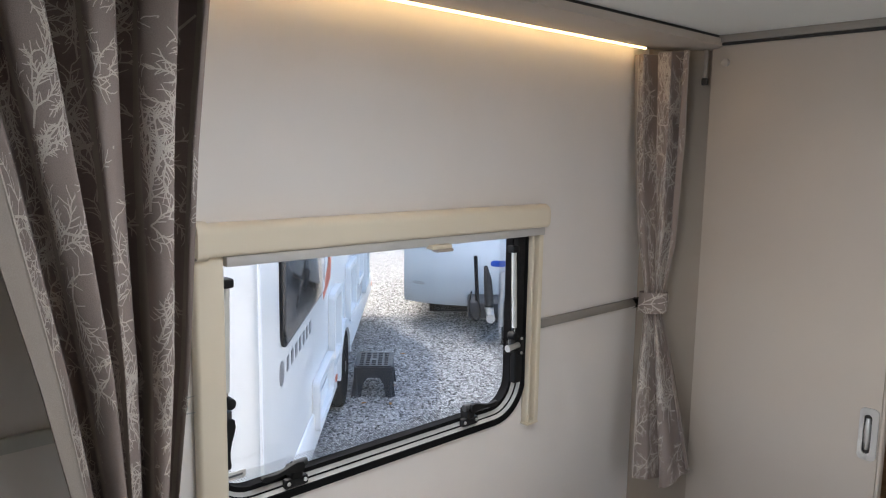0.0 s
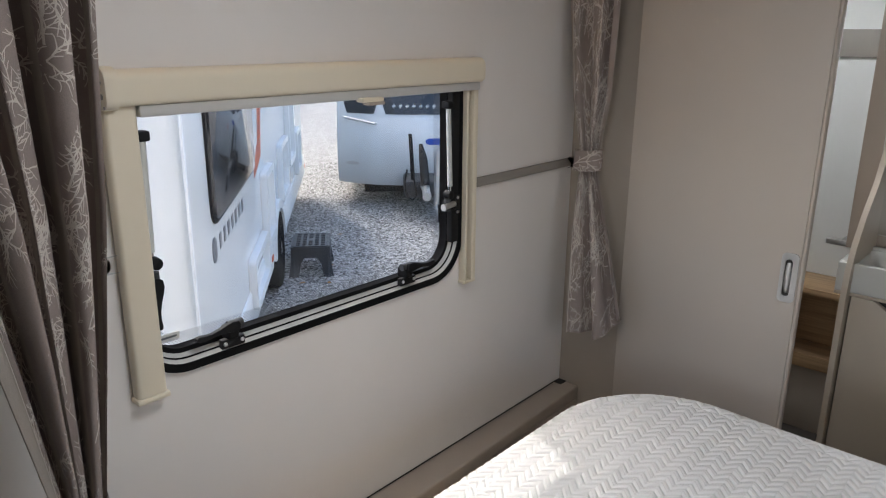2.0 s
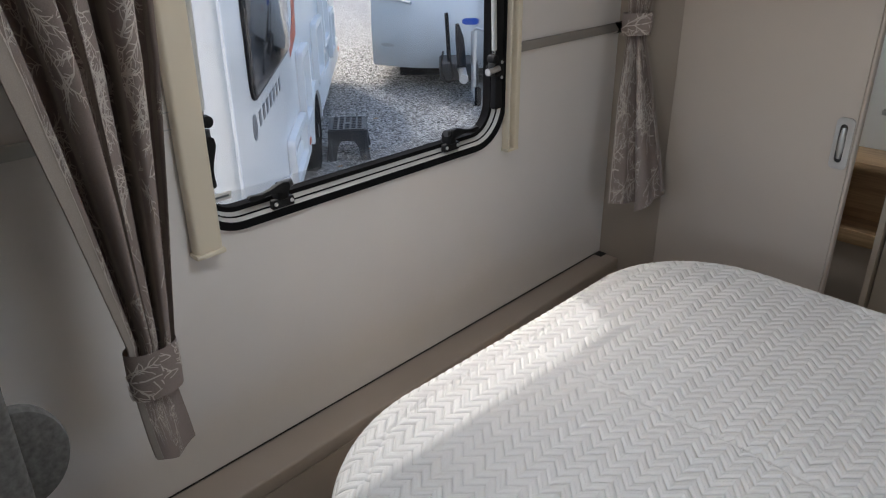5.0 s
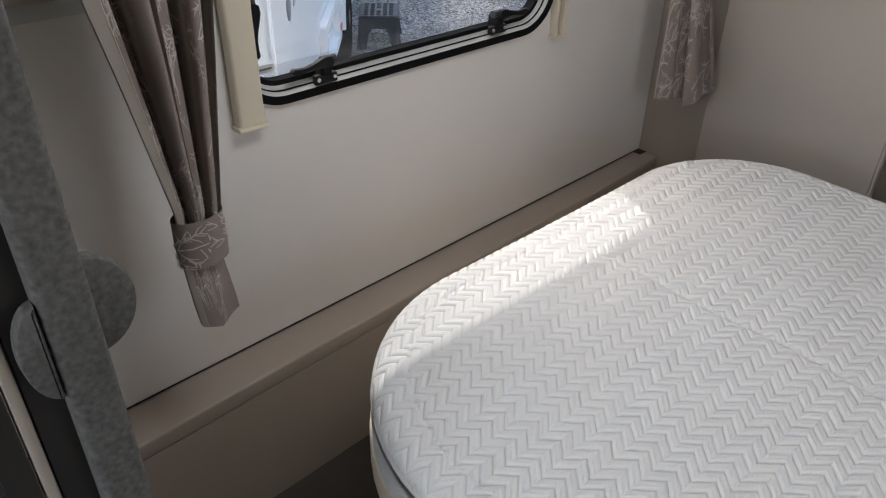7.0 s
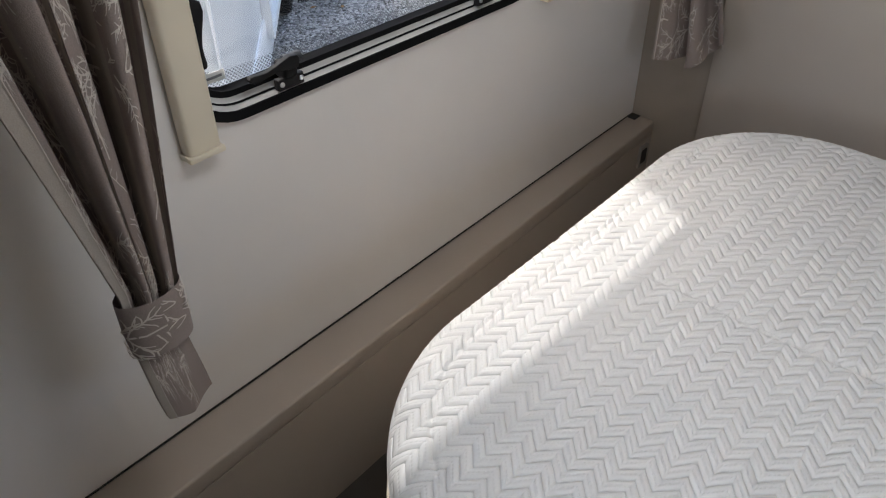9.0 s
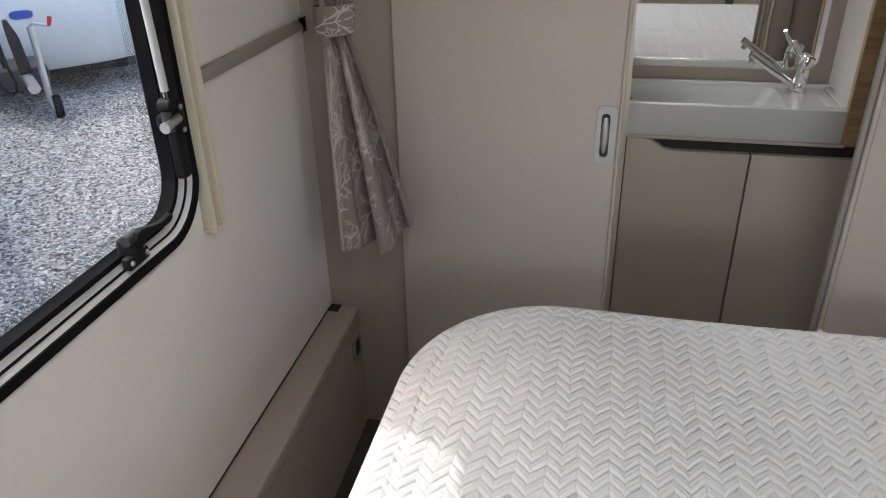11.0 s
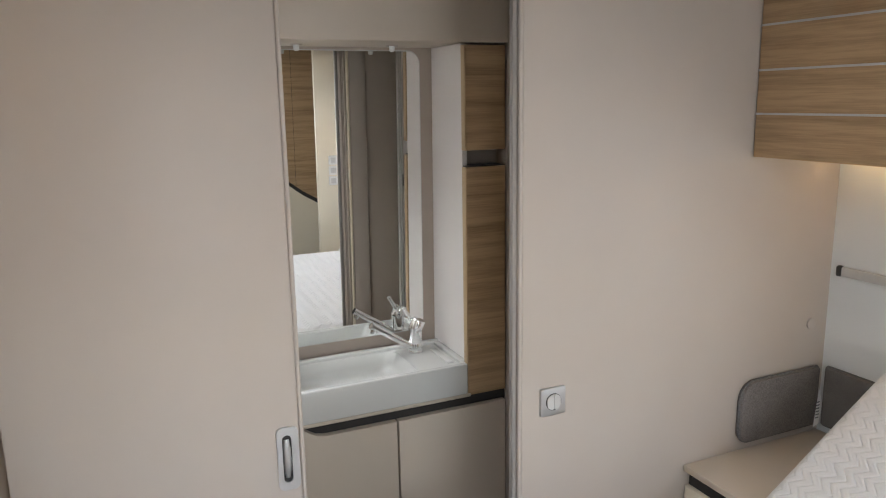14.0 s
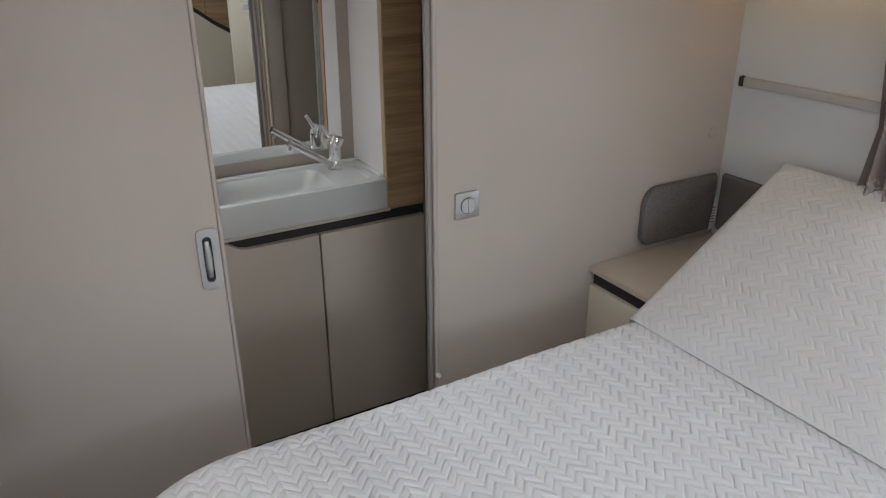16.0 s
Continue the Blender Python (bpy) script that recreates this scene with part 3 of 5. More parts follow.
def quilt(name, x0, x1, y0, y1, r, r_far, thick, seam, m, parent_thing, step=0.002, soft=0.042, deep=0.0055):
    """Herringbone-quilted mattress section, top at z 0."""
    nx, ny = int((x1 - x0) / step), int((y1 - y0) / step)
    xs = np.linspace(x0 + 0.0005, x1 - 0.0005, nx)
    def corner(rad):
        dx = np.clip(rad - (xs - x0), 0, rad)
        return rad - np.sqrt(np.maximum(rad * rad - dx * dx, 0))
    ins, ins_far = corner(r), corner(r_far)
    t = np.linspace(0, 1, ny)
    X = np.repeat(xs[:, None], ny, 1)
    Y = (y0 + ins)[:, None] + t[None] * ((y1 - y0) - ins - ins_far)[:, None]
    if seam is not None:
        X = X + 0.011 * np.exp(-((Y - seam) / 0.012) ** 2) * np.clip(1 - (X - x0) / 0.12, 0, 1)
    d = np.maximum(sdf(X, Y, x0 - (0.1 if r == 0 else 0), x1 + (0.1 if r > 0 else 0), y0, y1, max(r, 0.02), max(r_far, 0.02)), 0)
    P, Q, A, X0, Y0 = 0.0466, 0.0243, 0.0243, 0.0069, -0.005

    def weave(x, y):
        """Chevron phase across the bars, shifted past the seam between the two halves."""
        late = 0.0 if seam is None else 0.011 * (y > seam)
        xs_ = x - X0 + 0.0012 * np.sin(y * 37 + x * 9)
        tri_ = np.abs(((xs_ / P) % 1) - 0.5) * 2
        wob_ = 0.0016 * np.sin(x * 31 + y * 17) + 0.0012 * np.sin(y * 43 - x * 11)
        return xs_ / P, tri_, (y - Y0 + late + wob_ + A * tri_) / Q

    _, tri, phase = weave(X, Y)
    ph = phase % 1
    saw = (1 - np.abs(2 * ph - 1) ** 3.2) * (1 - 0.22 * ph)
    limb = np.minimum(tri, 1 - tri) * 2
    puff = np.clip(saw, 0, 1) ** 0.8 * (0.72 + 0.28 * np.clip(limb * 5.0, 0, 1))
    Z = deep * (puff - 1) * np.clip(d / 0.016, 0, 1)
    Z += 0.0025 * np.sin(X * 7 + 1.3) * np.sin(Y * 6)
    if seam is not None:
        g = np.exp(-((Y - seam - 0.004 * np.sin(X * 23)) / 0.007) ** 2)
        Z = Z * (1 - 0.6 * g) - 0.005 * g
    Z -= 0.0035 * np.exp(-((d - 0.062 - 0.002 * np.sin(X * 40 + Y * 33)) / 0.0035) ** 2) * (0.0 if seam is None else 1.0)
    k = np.clip(1 - d / soft, 0, 1)
    Z -= soft * (1 - np.sqrt(np.maximum(1 - k * k, 0)))
    V = np.stack([X, Y, Z], -1).reshape(-1, 3)
    idx = np.arange(nx * ny).reshape(nx, ny)
    F = np.stack([idx[:-1, :-1], idx[1:, :-1], idx[1:, 1:], idx[:-1, 1:]], -1).reshape(-1, 4).tolist()
    rim = np.concatenate([idx[:, 0], idx[-1, 1:], idx[-2::-1, -1], idx[0, -2:0:-1]])
    low, n0 = [], len(V)
    rows = [V]
    prev = rim.tolist()
    for q, out in ((0.33, 0.0), (0.66, 0.0), (1.0, 0.0)):
        ring_v = V[rim].copy()
        ring_v[:, 2] = -soft - (thick - soft) * q
        c0 = np.array([(x0 + x1) / 2, (y0 + y1) / 2])
        nrm = np.sign(ring_v[:, :2] - c0) * (np.abs(ring_v[:, :2] - c0) / np.array([(x1 - x0) / 2, (y1 - y0) / 2])) ** 6
        ring_v[:, :2] += out * nrm * np.array([0.7, 0.35])
        rows.append(ring_v)
        cur = list(range(n0, n0 + len(rim)))
        n0 += len(rim)
        F += [[a, b, c, e] for a, b, c, e in zip(prev, prev[1:] + prev[:1], cur[1:] + cur[:1], cur)]
        prev = cur
    me = bpy.data.meshes.new(name)
    me.from_pydata(np.concatenate(rows).tolist(), [], F)
    me.materials.append(TICKING)
    uv = me.uv_layers.new(name="quilting")
    allv = np.concatenate(rows)
    u_all, _, v_all = weave(allv[:, 0], allv[:, 1])
    drop = np.where(allv[:, 2] < -soft * 0.99, -allv[:, 2] - soft, 0)
    quv = np.stack([u_all, v_all + drop / Q], -1)
    vi = np.empty(len(me.loops), dtype=np.int32)
    me.loops.foreach_get("vertex_index", vi)
    uv.data.foreach_set("uv", quv[vi].astype(np.float32).ravel())
    me.polygons.foreach_set("use_smooth", [True] * len(me.polygons))
    ob = new(name, me)
    ob.parent = parent_thing
    ob.matrix_basis = m
    return ob


mattress = thing("mattress", "white herringbone-quilted mattress with a raised head section", "mattress")
quilt("foot_section", BX0, BX1, BY0, BY1, 0.368, 0.30, 0.115, -0.905, pose(0, 0, 0.605), mattress)
quilt("head_section", 0.0, 0.604, BY0, BY1, 0.0, 0.0, 0.115, None, pose(BX1 - 0.009, 0, 0.609, 0, -32.4, 0), mattress, 0.0028, 0.025, 0.0026)

# ---- washroom ----
unit = thing("vanity_unit", "taupe two-door vanity cupboard below the basin", "cupboard")
# shade of the door joints is put into the near-black carcass and toe kick
part("carcass", box(0.73, 1.412, 0.451, 0.75, 0.04, 0.737, 0), DARKTRIM_SHADE, unit)
part("toe_kick", box(0.78, 1.40, 0.47, 0.49, FZ, 0.04, 0), DARKTRIM_SHADE, unit)


def scoop(x0, x1, z0, z1, cut, side):
    """Door outline with a shallow finger scoop in its top edge."""
    pts = [(x0, z0), (x1, z0)]
    if side > 0:
        pts += [(x1, z1 - cut), (x0 + 0.125, z1 - cut), (x0 + 0.1, z1 - cut * 0.85), (x0 + 0.08, z1 - cut * 0.45), (x0 + 0.065, z1 - cut * 0.1), (x0 + 0.05, z1), (x0, z1)]
    else:
        pts += [(x1, z1 - cut), (x0, z1 - cut)]
    return pts


part("door", plate("y", scoop(0.748, 1.0696, 0.078, 0.736, 0.031, 1), 0.45, 0.43, bev=0.002), DOORS, unit)
part("door", plate("y", scoop(1.0747, 1.4046, 0.078, 0.736, 0.031, -1), 0.45, 0.43, bev=0.002), DOORS, unit)
panel_pts = [(0.40, FZ), (0.76, FZ), (0.76, 1.70), (0.66, 1.70), (0.655, 1.30), (0.63, 1.16), (0.57, 1.06), (0.48, 0.97), (0.42, 0.89), (0.39, 0.82), (0.385, 0.74)]
part("side_panel", plate("x", panel_pts, 0.728, 0.744), DOORS, unit, "curved taupe end panel")

basin = thing("basin", "rectangular pale grey moulded wash basin", "basin")
RZ, BKY = 0.834, 0.654
bo = rrect(0.70, 1.283, 0.428, BKY, (0.008,) * 4, 5)
bi = rrect(0.742, 1.142, 0.446, 0.632, (0.022, 0.012, 0.03, 0.022), 5)
part("deck", ring("z", bo, bi, RZ - 0.012, RZ), CERAMIC, basin)
bb = bmesh.new()
loops = []
for k, (dz_, ins_) in enumerate(((0.0, 0.0), (-0.004, 0.003), (-0.030, 0.010), (-0.052, 0.022), (-0.062, 0.045))):
    lp = rrect(0.742 + ins_, 1.142 - ins_ * 1.6, 0.446 + ins_ * 0.6, 0.632 - ins_ * 0.6, (0.022, 0.012, 0.03, 0.022), 5)
    loops.append([bb.verts.new((u, v, RZ - 0.001 + dz_)) for u, v in lp])
for A, B in zip(loops, loops[1:]):
    for i in range(len(A)):
        bb.faces.new((A[i], A[(i + 1) % len(A)], B[(i + 1) % len(A)], B[i]))
bb.faces.new(loops[-1])
part("bowl", bb, CERAMIC, basin)
part("front_apron", box(0.70, 1.283, 0.426, 0.440, 0.747, RZ + 0.002, 0.004, 3), CERAMIC, basin)
part("side_apron", box(1.272, 1.2835, 0.437, BKY, 0.747, RZ + 0.001, 0.003), CERAMIC, basin)
part("rear_upstand", box(0.70, 1.29, 0.634, BKY, RZ - 0.004, RZ + 0.010, 0.004, 3), CERAMIC, basin)
part("side_upstand", box(1.268, 1.288, 0.45, 0.634, RZ - 0.004, RZ + 0.008, 0.004, 3), CERAMIC, basin)
part("soap_rest", box(1.236, 1.256, 0.458, 0.588, RZ - 0.002, RZ + 0.0035, 0.0025, 3), CERAMIC, basin, "moulded soap ridge")
part("waste", lathe([(0.024, 0.0), (0.024, 0.002), (0.018, 0.003)], pose(0.93, 0.54, RZ - 0.062), 18), CHROME, basin, "chrome waste cap")
counter = thing("counter_edge", "thin taupe counter board under the basin", "counter")
part("board", box(0.70, 1.292, 0.427, BKY, 0.737, 0.747, 0.002), DOORS, counter)

tap = thing("tap", "chrome single-lever mixer tap on the basin", "tap")
tx, ty, tz = 1.193, 0.592, RZ
part("body", lathe([(0.0215, 0), (0.0215, 0.005), (0.0195, 0.007), (0.0195, 0.026), (0.0188, 0.028), (0.0188, 0.030), (0.0195, 0.032), (0.0195, 0.074)], pose(tx, ty, tz), 24), CHROME, tap)
cap_m = pose(tx, ty, tz + 0.072) @ pose(0, 0, 0, 8, 24, 0)
part("cap", lathe([(0.0195, -0.004), (0.0205, 0.0), (0.0205, 0.026), (0.018, 0.030), (0.006, 0.031)], cap_m, 24), CHROME, tap)
part("lever", tube([(tx - 0.004, ty + 0.004, tz + 0.088), (tx - 0.018, ty + 0.006, tz + 0.112), (tx - 0.032, ty + 0.009, tz + 0.136)], [0.0062, 0.0058, 0.0058], 14), CHROME, tap)
part("spout", tube([(tx - 0.012, ty - 0.001, tz + 0.019), (tx - 0.07, ty - 0.005, tz + 0.057), (tx - 0.138, ty - 0.009, tz + 0.102)], 0.0098, 16), CHROME, tap)
part("aerator", lathe([(0.0085, 0.012), (0.0085, -0.010), (0.007, -0.012)], pose(tx - 0.129, ty - 0.0085, tz + 0.088) @ pose(0, 0, 0, 0, 22, 0), 16), CHROME, tap, "chrome outlet ring")

# washroom side of the partition, seen in the mirror
structure("wall_bay_fill", box(1.413, 1.60, 0.44, 0.75, FZ, CZ, 0), POST, "taupe panel beside the vanity")
sd = thing("shower_door", "grey-brown shower door with pale edge trims", "shower door")
part("strip", box(1.212, 1.219, 0.023, 0.034, FZ + 0.02, CZ - 0.02, 0.002), POST, sd)
part("edge_trim", box(1.220, 1.227, 0.023, 0.046, FZ + 0.02, CZ - 0.02, 0.002), CREAM, sd, "pale edge trim")
part("stile", box(1.228, 1.290, 0.023, 0.042, FZ + 0.02, CZ - 0.02, 0.003), TAUPE, sd)
part("panel", box(1.291, 1.412, 0.023, 0.032, FZ + 0.02, CZ - 0.02, 0.002), POST, sd)
for x0, x1 in ((1.413, 1.418), (1.421, 1.427)):
    part("seal", box(x0, x1, 0.023, 0.046, FZ + 0.02, CZ - 0.02, 0.0015), TILEWHITE, sd, "pale double seal strip")
part("hinge", box(1.4275, 1.4295, 0.03, 0.048, 1.22, 1.262, 0.0005), DARKTRIM_SHADE, sd)
part("frame", box(1.430, 1.598, 0.023, 0.042, FZ + 0.02, CZ - 0.02, 0.002), WALL, sd)
# mirror bay
BAY = Matrix.Translation((0, 0.662, 0.95)) @ Matrix.Rotation(radians(1.1), 4, "X")
bay_back = tagged(structure("wall_bay_back", box(0.66, 1.32, 0.004, 0.022, -0.13, 0.756, 0), SHELF, "taupe backing panel behind the mirror"), category="panel")
bay_back.matrix_world = BAY
mirror = thing("mirror", "tall frameless mirror with rounded corners above the basin", "mirror")
mirror.matrix_world = BAY
part("glass", plate("y", rrect(0.722, 1.248, -0.071, 0.744, (0.035,) * 4, 8), 0.002, 0.0), MIRROR, mirror)
part("backing", plate("y", rrect(0.719, 1.251, -0.074, 0.747, (0.037,) * 4, 8), 0.0038, 0.0022), SILVER, mirror)
structure("wall_bay_side", plate("z", [(1.2865, 0.455), (1.30, 0.455), (1.31, 0.70), (1.288, 0.70)], RZ + 0.002, 1.703), WALL, "pale side panel of the mirror bay")
structure("wall_bay_head", box(0.64, 1.412, 0.43, 0.75, 1.704, CZ, 0.002), DOORS, "beige bulkhead above the mirror bay")
structure("wall_bay_right", box(1.60, 1.62, 0.022, 0.76, FZ, CZ, 0), POST, "taupe washroom side panel")
cab = thing("wall_cabinet", "narrow oak wall cabinet beside the mirror", "cabinet")
part("carcass", box(1.312, 1.410, 0.49, 0.745, 0.742, 1.703, 0), POST, cab)
part("upper_door", box(1.287, 1.404, 0.43, 0.452, 1.427, 1.698, 0.002), OAK_X, cab)
part("lower_door", box(1.287, 1.404, 0.43, 0.452, 0.740, 1.383, 0.002), OAK_X, cab)
for z0, z1 in ((1.427, 1.698), (0.740, 1.383)):
    part("edge_band", box(1.2835, 1.2868, 0.4295, 0.452, z0, z1, 0.001), OAK_EDGE, cab, "pale oak edge band")
    part("liner", box(1.301, 1.404, 0.453, 0.489, z0, z1, 0), POST, cab)
part("shelf", box(1.289, 1.404, 0.4325, 0.489, 1.3835, 1.386, 0), DARKTRIM_SHADE, cab)
part("niche", box(1.303, 1.404, 0.480, 0.489, 1.386, 1.427, 0), GREYTRIM, cab, "dark open slot between the doors")
for k, x in enumerate((1.315, 1.345, 1.375)):
    part("cup_hole", lathe([(0.013, 0.006), (0.013, 0.009), (0.010, 0.0095)], pose(x, 0.455, 1.380), 14), STOOL, cab)
for x in (0.88, 1.135):
    pg = thing("towel_peg", "small white and chrome peg under the bulkhead", "peg", "pegs under the bulkhead")
    part("cap", lathe([(0.016, 0.0), (0.016, -0.003)], pose(x, 0.56, 1.7035), 14), CHROME, pg)
    part("stem", lathe([(0.008, -0.003), (0.007, -0.015), (0.005, -0.017)], pose(x, 0.56, 1.7035), 12), TILEWHITE, pg)

niche = thing("shelf_niche", "oak shelf with an open niche in the washroom", "shelf")
part("top", box(0.02, 0.70, 0.98, 1.198, 0.53, 0.556, 0.003), OAK_X, niche)
part("back", box(0.02, 0.70, 1.18, 1.198, 0.25, 0.53, 0), OAK_X, niche)
part("floor_board", box(0.02, 0.70, 0.985, 1.18, 0.25, 0.27, 0.002), OAK_X, niche)
part("lip", box(0.02, 0.70, 0.98, 0.985, 0.235, 0.29, 0.001), OAK_X, niche)
part("front", box(0.02, 0.70, 1.0, 1.18, FZ, 0.235, 0.002), POST, niche, "taupe lower front")
holder = thing("paper_holder", "grey angular paper holder on the wall", "holder")
part("arm", box(0.55, 0.575, 1.10, 1.199, 0.72, 0.738, 0.003), SATIN, holder)
part("bar", box(0.50, 0.575, 1.08, 1.10, 0.715, 0.735, 0.003), SATIN, holder)
structure("trim_washroom", box(0.0, 0.66, 1.19, 1.199, 1.40, 1.50, 0.002), GREYTRIM, "grey band on the washroom wall")

# ---- bedroom fittings on the partition ----
sw = thing("light_switch", "square satin light switch with a round rocker", "light switch")
part("plate", plate("y", rrect(1.252, 1.317, 0.858, 0.923, (0.004,) * 4, 3), -0.0005, -0.008, bev=0.002), SATIN, sw)
part("ring", ring("y", rrect(1.2645, 1.3045, 0.8705, 0.9105, (0.02,) * 4, 8), rrect(1.2665, 1.3025, 0.8725, 0.9085, (0.018,) * 4, 8), -0.0075, -0.009), DARKTRIM_SHADE, sw)
for a, b in ((1.2668, 1.2838), (1.2852, 1.3022)):
    ra = (0.0175, 0.002, 0.002, 0.0175) if a < 1.28 else (0.002, 0.0175, 0.0175, 0.002)
    part("rocker", plate("y", rrect(a, b, 0.8728, 0.9082, [min(r, 0.0145) for r in ra], 7), -0.0075, -0.011), SILVER, sw)

ped = thing("bedside_cabinet", "taupe bedside cabinet with a drawer beside the bed", "bedside cabinet")
part("top", box(1.68, 2.155, -0.225, -0.002, 0.624, 0.642, 0.003), DOORS, ped)
# finger gap is filled solid, its shade put into the block's colour
part("gap", box(1.70, 2.15, -0.22, -0.004, 0.575, 0.624, 0), DARKTRIM_SHADE, ped, "near-black block for the shaded finger gap")
part("drawer_front", box(1.685, 1.70, -0.224, -0.004, 0.30, 0.585, 0.002), CREAM, ped)
part("carcass", box(1.70, 2.15, -0.224, -0.003, FZ, 0.575, 0), DOORS, ped)

for nm, ax, loop, d0, d1 in (("headboard_pad", "y", rrect(1.852, 2.132, 0.664, 0.832, (0.035, 0.008, 0.008, 0.05), 8), -0.001, -0.02),
                            ("headboard_pad", "x", rrect(-0.30, -0.022, 0.664, 0.832, (0.035, 0.008, 0.008, 0.05), 8), 2.1595, 2.14)):
    pd = thing(nm, "grey felt headboard pad fixed to the wall", "headboard pad", "felt pads")
    part("pad", plate(ax, loop, d0, d1, bev=0.007), FELT, pd)
    mid = d0 + (d1 - d0) * 0.45
    part("piping", tube([AX[ax](u, v, mid) for u, v in loop + loop[:1]], 0.0035, 6), FELT_DARK, pd, "dark edge piping")
lab = thing("care_label", "small white care label hanging from a pad", "label")
part("tag", plate("y", [(2.108, 0.665), (2.128, 0.672), (2.135, 0.73), (2.12, 0.775)], -0.028, -0.0285), TILEWHITE, lab)
for k in range(6):
    part("text_bar", box(2.113, 2.126, -0.0292, -0.0286, 0.69 + k * 0.009, 0.693 + k * 0.009, 0), GREYPRINT, lab)
nub = thing("door_buffer", "small white buffer at the edge of the partition", "buffer")
part("nub", lathe([(0.007, 0), (0.007, 0.006), (0.004, 0.009)], pose(1.2025, -0.0032, 0.447, 90), 14), TILEWHITE, nub)
bz = thing("wall_button", "small round cap on the partition", "cap")
part("cap", lathe([(0.016, 0), (0.016, 0.003), (0.013, 0.004)], pose(2.10, -0.0005, 0.955, 90), 18), TAUPE, bz)

lock = thing("overhead_locker", "oak overhead locker with pale inlay lines above the bed head", "overhead locker")
part("front", box(1.846, 1.862, -1.88, -0.004, 1.412, CZ - 0.004, 0.002), OAK_Y, lock)
part("underside", box(1.862, 2.155, -1.88, -0.004, 1.418, 1.43, 0), OAK_Y, lock)
for z in (1.512, 1.613, 1.715):
    part("inlay", box(1.8445, 1.8475, -1.88, -0.004, z, z + 0.005, 0), ALU, lock, "thin pale metal inlay")
part("light_strip", box(2.10, 2.11, -1.85, -0.03, 1.411, 1.417, 0.001), LED, lock, "warm light strip under the locker")

sock = thing("wall_socket", "dark socket on the front of the ledge", "socket")
part("plate", plate("x", rrect(-0.034, 0.016, 0.226, 0.296, (0.006,) * 4, 4), 0.0755, 0.0835, bev=0.002), GREYTRIM, sock)
part("well", plate("x", rrect(-0.025, 0.007, 0.238, 0.284, (0.004,) * 4, 4), 0.0835, 0.084), DARKTRIM_SHADE, sock)

# ---- felt partition edge beside the aisle ----
fe = thing("felt_partition", "dark grey felt edge of a folded concertina partition", "folding partition", "", (0, -0.005, 0))
part("edge", box(0.604, 0.652, -1.888, -1.846, FZ, CZ - 0.02, 0.008, 3), FELT_DARK, fe)
# both slots are solid blocks coloured near-black for the gaps' shade
part("slot", box(0.60, 0.63, -1.915, -1.888, FZ, CZ - 0.02, 0), DARKTRIM_SHADE, fe, "near-black block for the shaded gap behind the felt")
part("post", box(0.604, 0.632, -1.928, -1.917, FZ, CZ - 0.02, 0.003), TAUPE, fe, "pale end post")
part("back_slot", box(0.60, 0.63, -1.955, -1.930, FZ, CZ - 0.02, 0), DARKTRIM_SHADE, fe, "near-black block for the shaded gap behind the post")


def half_disc(cy, cz, r, x0, x1, sgn, wide=0.85):
    return plate("x", [(cy + sgn * r * wide * math.sin(a), cz - r * math.cos(a)) for a in [math.pi * k / 16 for k in range(17)]], x0, x1, bev=0.004)


part("tab", half_disc(-1.846, 1.006, 0.05, 0.604, 0.618, 1), FELT_DARK, fe, "half-round felt pull tab")
part("tab", half_disc(-1.889, 1.0, 0.048, 0.636, 0.650, -1, 0.48), FELT_DARK, fe, "half-round felt pull tab")

# ---- curtains ----
def sheet(name, f, mat, thing_ob, off, u0=0.0, u1=1.0, nu=90, nv=110, label=""):
    bm = bmesh.new()
    g = [[bm.verts.new(f(u0 + (u1 - u0) * i / nu, j / nv, off)) for i in range(nu + 1)] for j in range(nv + 1)]
    for j in range(nv):
        for i in range(nu):
            bm.faces.new((g[j][i], g[j][i + 1], g[j + 1][i + 1], g[j + 1][i]))
    return part(name, bm, mat, thing_ob, label)


def curtain(f, thing_ob, nu=90, nv=110, seed=3, motifs=60, hem=0.0):
    """Pleated cloth over u, v in 0..1, lined, with a printed branch motif lying on it."""
    sheet("cloth", f, CURTAIN, thing_ob, 0.0, 0, 1, nu, nv)
    sheet("lining", f, LINING, thing_ob, -0.005, 0, 1, nu, nv)
    if hem:
        sheet("hem", f, LINING, thing_ob, 0.0024, 0, hem, 14, nv, "turned pale hem")
        sheet("hem_piping", f, PRINT, thing_ob, 0.0040, hem, hem + 0.007, 3, nv, "stitched hem edge")
    branches(f, thing_ob, 0.95, 1.3, seed, motifs, 8)


